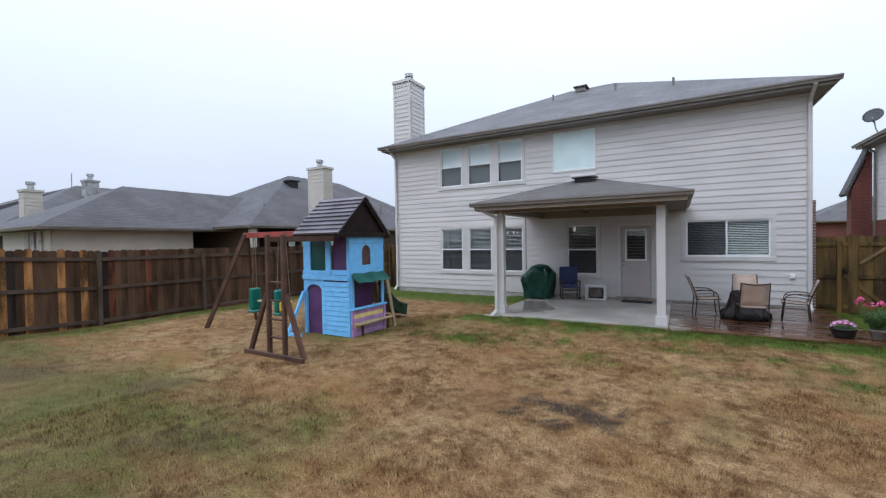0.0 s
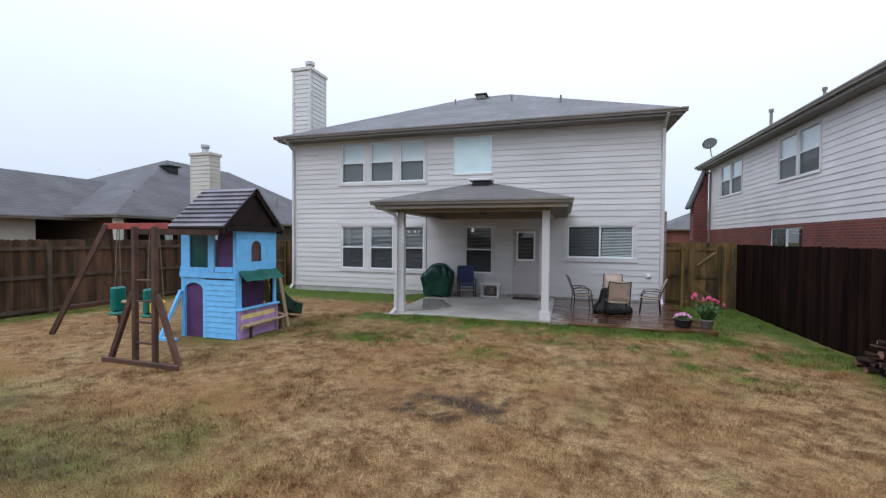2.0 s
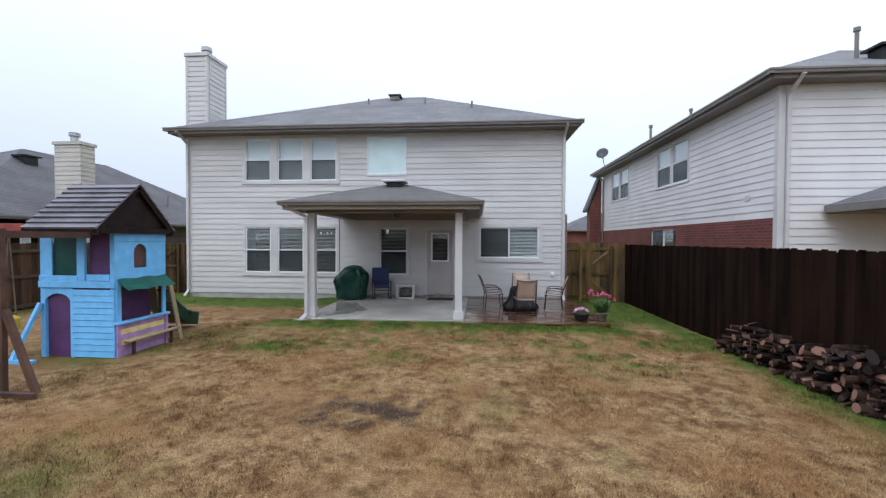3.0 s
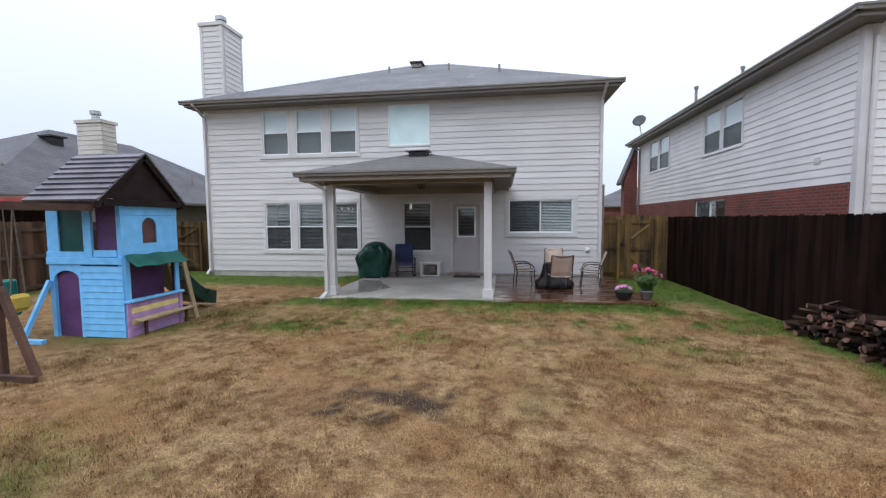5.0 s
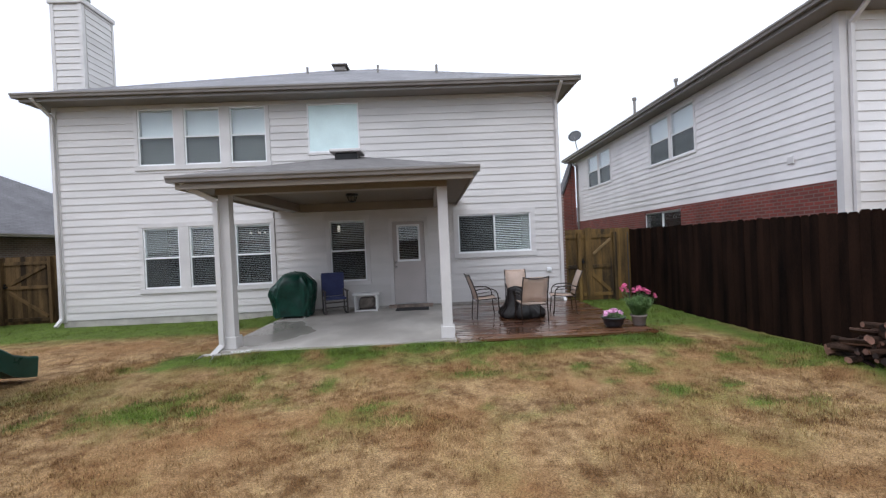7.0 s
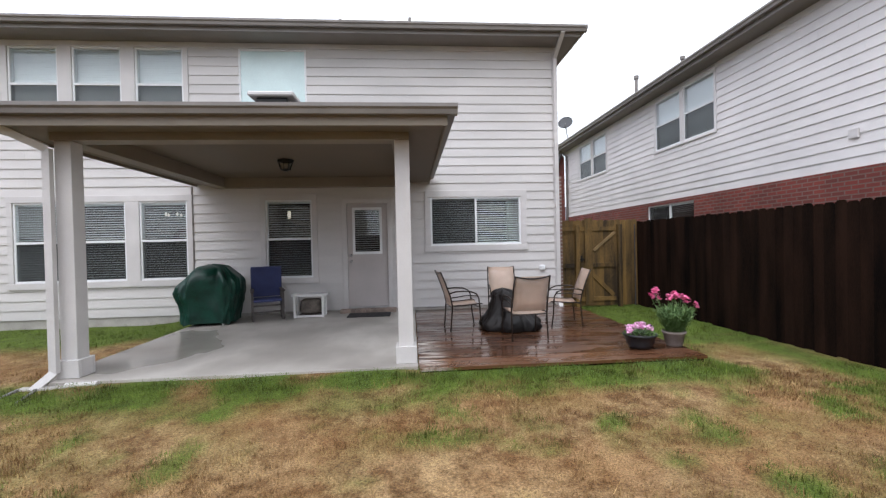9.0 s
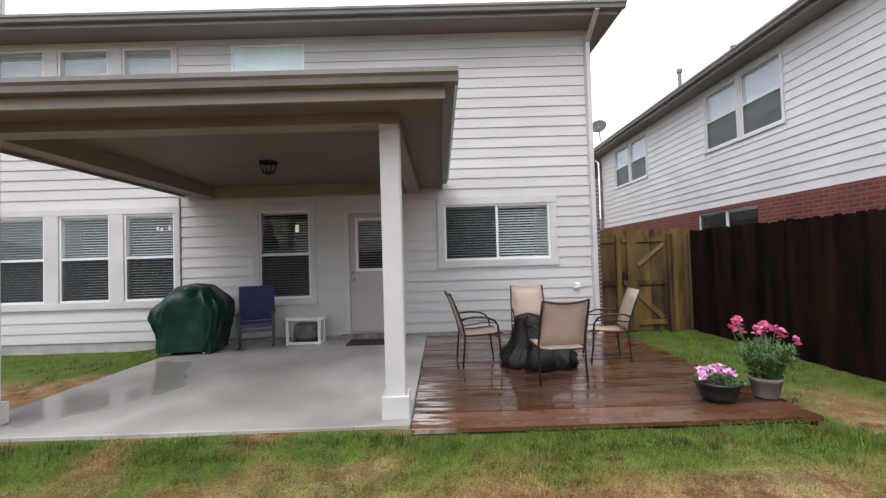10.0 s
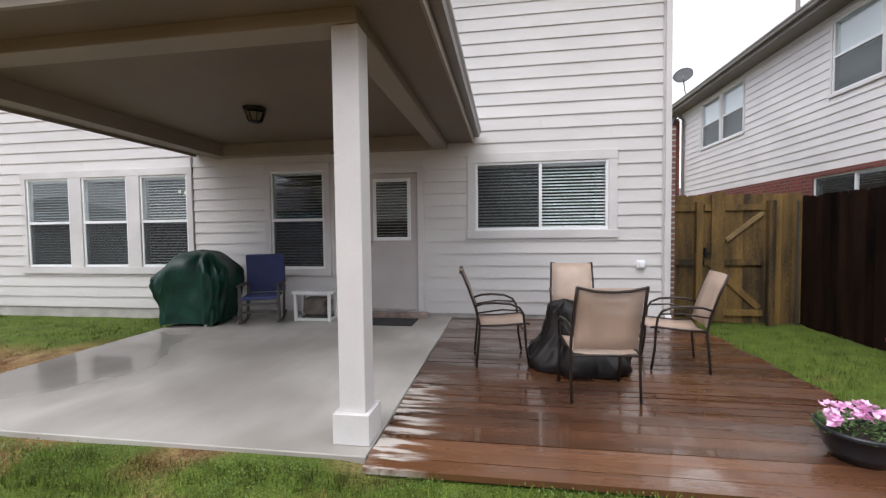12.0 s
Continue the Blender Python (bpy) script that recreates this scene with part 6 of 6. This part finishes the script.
def bloom(bm, p, rng, size):
    """A flower of five cupped petals."""
    tilt = Euler((rng.uniform(-0.7, 0.7), rng.uniform(-0.7, 0.7), rng.uniform(0, 6)))
    for k in range(5):
        d = Vector((math.cos(k * 1.2566), math.sin(k * 1.2566), 0.35))
        d.rotate(tilt)
        up = Vector((0, 0, 1))
        up.rotate(tilt)
        blade(bm, p, d.normalized(), up, size, size * 0.45)


def build_pots():
    rng = random.Random(11)
    B = thing("flower_bowl", 3.02, 8.36, 0, "black bowl of pale pink petunias on the deck", "potted plant")
    part("pot", lathe(bmesh.new(), [(0.15, 0.0), (0.19, 0.06), (0.225, 0.16), (0.245, 0.165), (0.245, 0.19), (0.225, 0.19), (0.215, 0.15)], (3.02, 8.36, 0.004), 28), POT_BLACK, B, smooth=True)
    part("soil", lathe(bmesh.new(), [(0.212, 0.13), (0.212, 0.155)], (3.02, 8.36, 0.004), 20), SOIL, B)
    leaves, flowers, dark = bmesh.new(), bmesh.new(), bmesh.new()
    for i in range(380):
        a, r = rng.uniform(0, 6.283), 0.235 * math.sqrt(rng.random())
        h = 0.165 + 0.09 * (1 - (r / 0.26) ** 2) * rng.random()
        p = Vector((3.02 + r * math.cos(a), 8.36 + r * math.sin(a), h))
        d = Vector((math.cos(a) + rng.uniform(-1, 1), math.sin(a) + rng.uniform(-1, 1), rng.uniform(0, 1))).normalized()
        blade(leaves, p, d, Vector((0, 0, 1)), rng.uniform(0.03, 0.055), 0.012)
    clumps = ((-0.14, 0.02, 0.25), (-0.05, -0.07, 0.28), (0.04, 0.04, 0.31), (0.0, -0.02, 0.31), (0.13, -0.03, 0.27), (0.10, 0.10, 0.27), (-0.08, 0.10, 0.27), (-0.19, -0.03, 0.23), (0.18, 0.03, 0.23))
    for i in range(126):
        u, w, h = clumps[i % 9]
        at = Vector((3.02 + u + rng.gauss(0, 0.03), 8.36 + w + rng.gauss(0, 0.03), h + rng.uniform(-0.02, 0.02)))
        bloom(dark if i % 9 == 5 and i % 2 else flowers, at, rng, rng.uniform(0.022, 0.034))
    for nm, m, k in (("foliage", leaves, LEAF), ("blossom", flowers, PALE_PINK), ("violet_blossom", dark, VIOLET)):
        tagged(part(nm, m, k, B), kind="stuff")
    B.matrix_basis = pose(2.965, 8.39, 0) @ Matrix.Diagonal((0.80, 0.80, 0.93, 1))
    cx, cy = 3.43, 8.43
    P = thing("flower_pot", cx, cy, 0, "pale clay pot of bushy tall pink flowers on the deck", "potted plant")
    part("pot", lathe(bmesh.new(), [(0.088, 0.0), (0.096, 0.01), (0.122, 0.145), (0.134, 0.150), (0.138, 0.18), (0.130, 0.185), (0.128, 0.17)], (cx, cy, 0.004), 28), POT_PALE, P, smooth=True)
    part("soil", lathe(bmesh.new(), [(0.12, 0.14), (0.12, 0.166)], (cx, cy, 0.004), 20), SOIL, P)
    leaves, stems, flowers = bmesh.new(), bmesh.new(), bmesh.new()

    def stalk(top, blooms, spread):
        foot = Vector((cx + 0.35 * (top.x - cx), cy + 0.35 * (top.y - cy), 0.18))
        tube(stems, [foot, foot.lerp(top, 0.5) + Vector((0, 0, 0.03)), top], 0.003, 4)
        for k in range(40):
            p = foot.lerp(top, rng.uniform(0.0, 0.92))
            d = Vector((rng.uniform(-1, 1), rng.uniform(-1, 1), rng.uniform(-0.3, 1.0))).normalized()
            blade(leaves, p, d, Vector((0, 0, 1)), rng.uniform(0.035, 0.075), rng.uniform(0.004, 0.0075))
        for k in range(blooms):
            bloom(flowers, top + Vector((rng.gauss(0, spread), rng.gauss(0, spread), 0.015 + rng.uniform(-0.02, 0.05))), rng, rng.uniform(0.017, 0.026))

    for i in range(110):
        a, lean = rng.uniform(0, 6.283), 0.25 * math.sqrt(rng.random())
        stalk(Vector((cx + lean * math.cos(a), cy + lean * math.sin(a), 0.53 - 0.9 * lean * lean + rng.uniform(-0.12, 0.02))), 0, 0)
    # flower heads: place by the pot, height, number of blooms
    for u, w, h, k, spread in ((-0.24, 0.0, 0.665, 26, 0.016), (-0.30, -0.03, 0.60, 14, 0.013), (-0.17, 0.04, 0.575, 13, 0.013), (-0.10, -0.05, 0.575, 15, 0.013), (0.0, 0.02, 0.585, 24, 0.018), (0.045, 0.05, 0.60, 26, 0.018), (0.08, -0.03, 0.58, 22, 0.016), (0.18, 0.02, 0.53, 28, 0.018), (0.29, -0.02, 0.47, 18, 0.014)):
        stalk(Vector((cx + u, cy + w, h)), k, spread)
    for nm, m, k in (("stalk", stems, LEAF), ("foliage", leaves, LEAF), ("blossom", flowers, PINK)):
        tagged(part(nm, m, k, P), kind="stuff")


build_pots()

# ---- firewood along the fence ----
BARK = mat("wet_bark", (0.017, 0.0105, 0.0075), 0.85, 0.5, 9, 0.8, 50, piece=0.5, second=(0.034, 0.020, 0.014), spec=0.12)
CUTWOOD = mat("cut_wood", (0.030, 0.014, 0.011), 0.75, 0.35, 10, 0.3, 60, piece=0.9, second=(0.17, 0.088, 0.062))


def log_mesh(name, seed, split):
    """A log or a split billet along x, bark round it and cut ends."""
    rng = random.Random(seed)
    bm = bmesh.new()
    n = 9
    out = []
    for k in range(n):
        a = 2 * math.pi * k / n
        r = 1.0 + rng.uniform(-0.12, 0.12)
        if split and math.sin(a) > 0.15:
            r = min(r, 0.15 / math.sin(a) + 0.12)
        out.append((r * math.cos(a), r * math.sin(a)))
    rings = [[bm.verts.new((x, u * s + rng.uniform(-0.04, 0.04), v * s)) for u, v in out] for x, s in ((-0.5, 0.95), (0.0, 1.03), (0.5, 0.96))]
    for a, b in zip(rings, rings[1:]):
        for k in range(n):
            f = bm.faces.new((a[k], a[(k + 1) % n], b[(k + 1) % n], b[k]))
            f.material_index = 1 if split and 1 <= k <= 3 else 0
    for f in (bm.faces.new(rings[0][::-1]), bm.faces.new(rings[-1])):
        f.material_index = 1
    return mesh_of(name, bm, [BARK, CUTWOOD])


def build_firewood():
    W = thing("firewood_pile", 5.15, 4.6, -0.13, "long heap of wet split firewood against the fence", "firewood")
    rng = random.Random(21)
    kinds = [log_mesh("log", s, s % 3) for s in range(6)]
    y = 6.55
    while y > 1.6:
        top = 0.54 * smooth01((6.75 - y) / 0.9) + 0.08 * math.sin(y * 2.1)
        z = 0.0
        while z < top:
            r = rng.uniform(0.026, 0.066)
            x = 5.12 + rng.uniform(-0.09, 0.10) + 0.06 * (z / 0.6)
            tilt = rng.uniform(-22, 22) if rng.random() < 0.5 else rng.uniform(-80, 80)
            piece("log", rng.choice(kinds), W, pose(x, y + rng.uniform(-0.03, 0.03), -0.13 + z + r * 0.9, rng.uniform(0, 360), rng.uniform(-14, 14), tilt) @ Matrix.Diagonal((rng.uniform(0.17, 0.36), r * rng.uniform(0.7, 1.6), r, 1)))
            z += r * 1.55
        y -= 0.112
    return W


build_firewood()

# ---- grass ----
def build_grass():
    """Short dormant blades over the yard, denser where it is green and where the camera walks."""
    rng = np.random.default_rng(4)
    n = 620000
    near = rng.random(n) < 0.62
    x = np.where(near, rng.uniform(-5.5, 5.3, n), rng.uniform(-12.0, 5.3, n))
    y = np.where(near, rng.uniform(-1.2, 8.1, n), rng.uniform(-5.5, 12.9, n))
    # part of it grows in tufts
    tuft = rng.random(n) < 0.4
    cx, cy = rng.uniform(-12.0, 5.3, 26000), rng.uniform(-5.5, 12.9, 26000)
    near_c = rng.random(26000) < 0.5
    cx, cy = np.where(near_c, rng.uniform(-5.5, 5.3, 26000), cx), np.where(near_c, rng.uniform(-1.2, 8.0, 26000), cy)
    pick = rng.integers(0, 26000, n)
    x, y = np.where(tuft, cx[pick] + rng.normal(0, 0.035, n), x), np.where(tuft, cy[pick] + rng.normal(0, 0.035, n), y)
    keep = ~((x > -3.7) & (x < 3.52) & (y > 7.93))
    keep &= ~((x > -9.4) & (x < 3.35) & (y > 11.95))
    x, y, tuft = x[keep], y[keep], tuft[keep]
    n = len(x)
    gs = {}
    z, g, b = np.empty(n), np.empty(n), np.empty(n)
    for i in range(n):
        key = (int(x[i] * 8), int(y[i] * 8))
        if key not in gs:
            u, v = key[0] / 8, key[1] / 8
            gs[key] = (ground_z(u, v), greenness(u, v), bareness(u, v), noise.noise((u * 1.6, v * 1.6, 4.0)))
        z[i], g[i], b[i], c = gs[key]
        b[i] = max(b[i], smooth01(-c * 2.0) * 0.75)
    keep = rng.random(n) > b * 0.85
    x, y, z, g, b, tuft = x[keep], y[keep], z[keep], g[keep], b[keep], tuft[keep]
    n = len(x)
    h = rng.uniform(0.010, 0.028, n) * (1 + 0.5 * g)
    h *= 1 + 0.6 * tuft
    h *= 1 + 0.4 * ((y > 7.6) & (y < 8.1) & (x > -3.8) & (x < 3.6))
    h *= 1 + 0.35 * ((x > 3.5) & (y > 8.6))
    yaw, lean = rng.uniform(0, 2 * np.pi, n), rng.uniform(0.5, 1.42, n) * (1 - 0.45 * g)
    w = rng.uniform(0.002, 0.0042, n)
    dx, dy = np.cos(yaw), np.sin(yaw)
    co = np.empty((n, 3, 3))
    base = z - 0.012
    co[:, 0] = np.stack([x - dy * w, y + dx * w, base], 1)
    co[:, 1] = np.stack([x + dy * w, y - dx * w, base], 1)
    co[:, 2] = np.stack([x + dx * h * np.tan(lean) * 0.6, y + dy * h * np.tan(lean) * 0.6, base + 0.012 + h], 1)
    me = bpy.data.meshes.new("lawn_grass")
    me.vertices.add(3 * n), me.loops.add(3 * n), me.polygons.add(n)
    me.vertices.foreach_set("co", co.ravel())
    me.loops.foreach_set("vertex_index", np.arange(3 * n, dtype=np.int32))
    me.polygons.foreach_set("loop_start", np.arange(0, 3 * n, 3, dtype=np.int32))
    for key, val in (("green", g), ("bare", b * 0.3)):
        a = me.attributes.new(key, "FLOAT", "POINT")
        a.data.foreach_set("value", np.repeat(val, 3).astype(np.float32))
    me.update()
    me.validate()
    me.materials.append(BLADES)
    tagged(new("lawn_grass", me), "short winter grass, straw brown with green patches", "grass", kind="stuff")


def blade_mat():
    m = bpy.data.materials.new("grass_blades")
    m.use_nodes = True
    n, l = m.node_tree.nodes, m.node_tree.links
    b = n["Principled BSDF"]
    g = n.new("ShaderNodeNewGeometry")
    at = n.new("ShaderNodeAttribute")
    at.attribute_name = "green"
    straw, grass = n.new("ShaderNodeValToRGB"), n.new("ShaderNodeValToRGB")
    straw.color_ramp.elements[0].color, straw.color_ramp.elements[1].color = (0.198, 0.116, 0.046, 1), (0.540, 0.372, 0.178, 1)
    grass.color_ramp.elements[0].color, grass.color_ramp.elements[1].color = (0.060, 0.105, 0.012, 1), (0.180, 0.268, 0.040, 1)
    for r in (straw, grass):
        l.new(g.outputs["Random Per Island"], r.inputs[0])
    add = n.new("ShaderNodeMath")
    add.operation = "MULTIPLY_ADD"
    add.inputs[1].default_value = 0.35
    l.new(g.outputs["Random Per Island"], add.inputs[0])
    l.new(at.outputs["Fac"], add.inputs[2])
    mr = n.new("ShaderNodeMapRange")
    mr.inputs[1].default_value, mr.inputs[2].default_value = 0.4, 0.75
    l.new(add.outputs[0], mr.inputs[0])
    x = n.new("ShaderNodeMix")
    x.data_type = "RGBA"
    l.new(mr.outputs[0], x.inputs[0])
    l.new(straw.outputs[0], x.inputs[6])
    l.new(grass.outputs[0], x.inputs[7])
    patch = n.new("ShaderNodeTexNoise")
    patch.inputs["Scale"].default_value, patch.inputs["Detail"].default_value = 4.5, 10
    patch.inputs["Roughness"].default_value = 0.72
    l.new(g.outputs["Position"], patch.inputs["Vector"])
    tone = n.new("ShaderNodeValToRGB")
    tone.color_ramp.elements[0].position, tone.color_ramp.elements[0].color = 0.40, (0.40, 0.30, 0.20, 1)
    tone.color_ramp.elements[1].position, tone.color_ramp.elements[1].color = 0.585, (1.0, 0.98, 0.95, 1)
    l.new(patch.outputs[0], tone.inputs[0])
    mul = n.new("ShaderNodeMix")
    mul.data_type, mul.blend_type = "RGBA", "MULTIPLY"
    mul.inputs[0].default_value = 1.0
    l.new(x.outputs[2], mul.inputs[6])
    l.new(tone.outputs[0], mul.inputs[7])
    l.new(mul.outputs[2], b.inputs["Base Color"])
    b.inputs["Roughness"].default_value = 0.7
    b.inputs["Specular IOR Level"].default_value = 0.25
    return m


BLADES = blade_mat()
build_grass()


def build_edge_weeds():
    """Clover and broad weeds along the slab, the deck and the house."""
    rng = random.Random(31)
    bm = bmesh.new()
    for i in range(15000):
        if i % 4 == 0:
            x, y = rng.choice((-3.70, 3.55)) + rng.gauss(0, 0.05), rng.uniform(8.0, 11.9)
        else:
            x, y = rng.uniform(-4.2, 3.9), 7.98 - abs(rng.gauss(0, 0.22))
        if noise.noise((x * 1.9, y * 2.2, 2.0)) < 0.0 + 1.1 * (7.9 - y) * (y < 7.9) - 0.25 * rng.random():
            continue
        z = ground_z(x, y) + rng.uniform(0.0, 0.05)
        d = Vector((rng.uniform(-1, 1), rng.uniform(-1, 1), rng.uniform(0.1, 1.1))).normalized()
        blade(bm, Vector((x, y, z)), d, Vector((0, 0, 1)), rng.uniform(0.008, 0.019), rng.uniform(0.003, 0.0058))
    me = mesh_of("edge_weeds", bm, WEED)
    tagged(new("edge_weeds", me), "low green clover along slab and deck edge", "weeds", kind="stuff")


WEED = leaf_mat("clover_leaves", (0.055, 0.105, 0.012), (0.135, 0.215, 0.032))
build_edge_weeds()
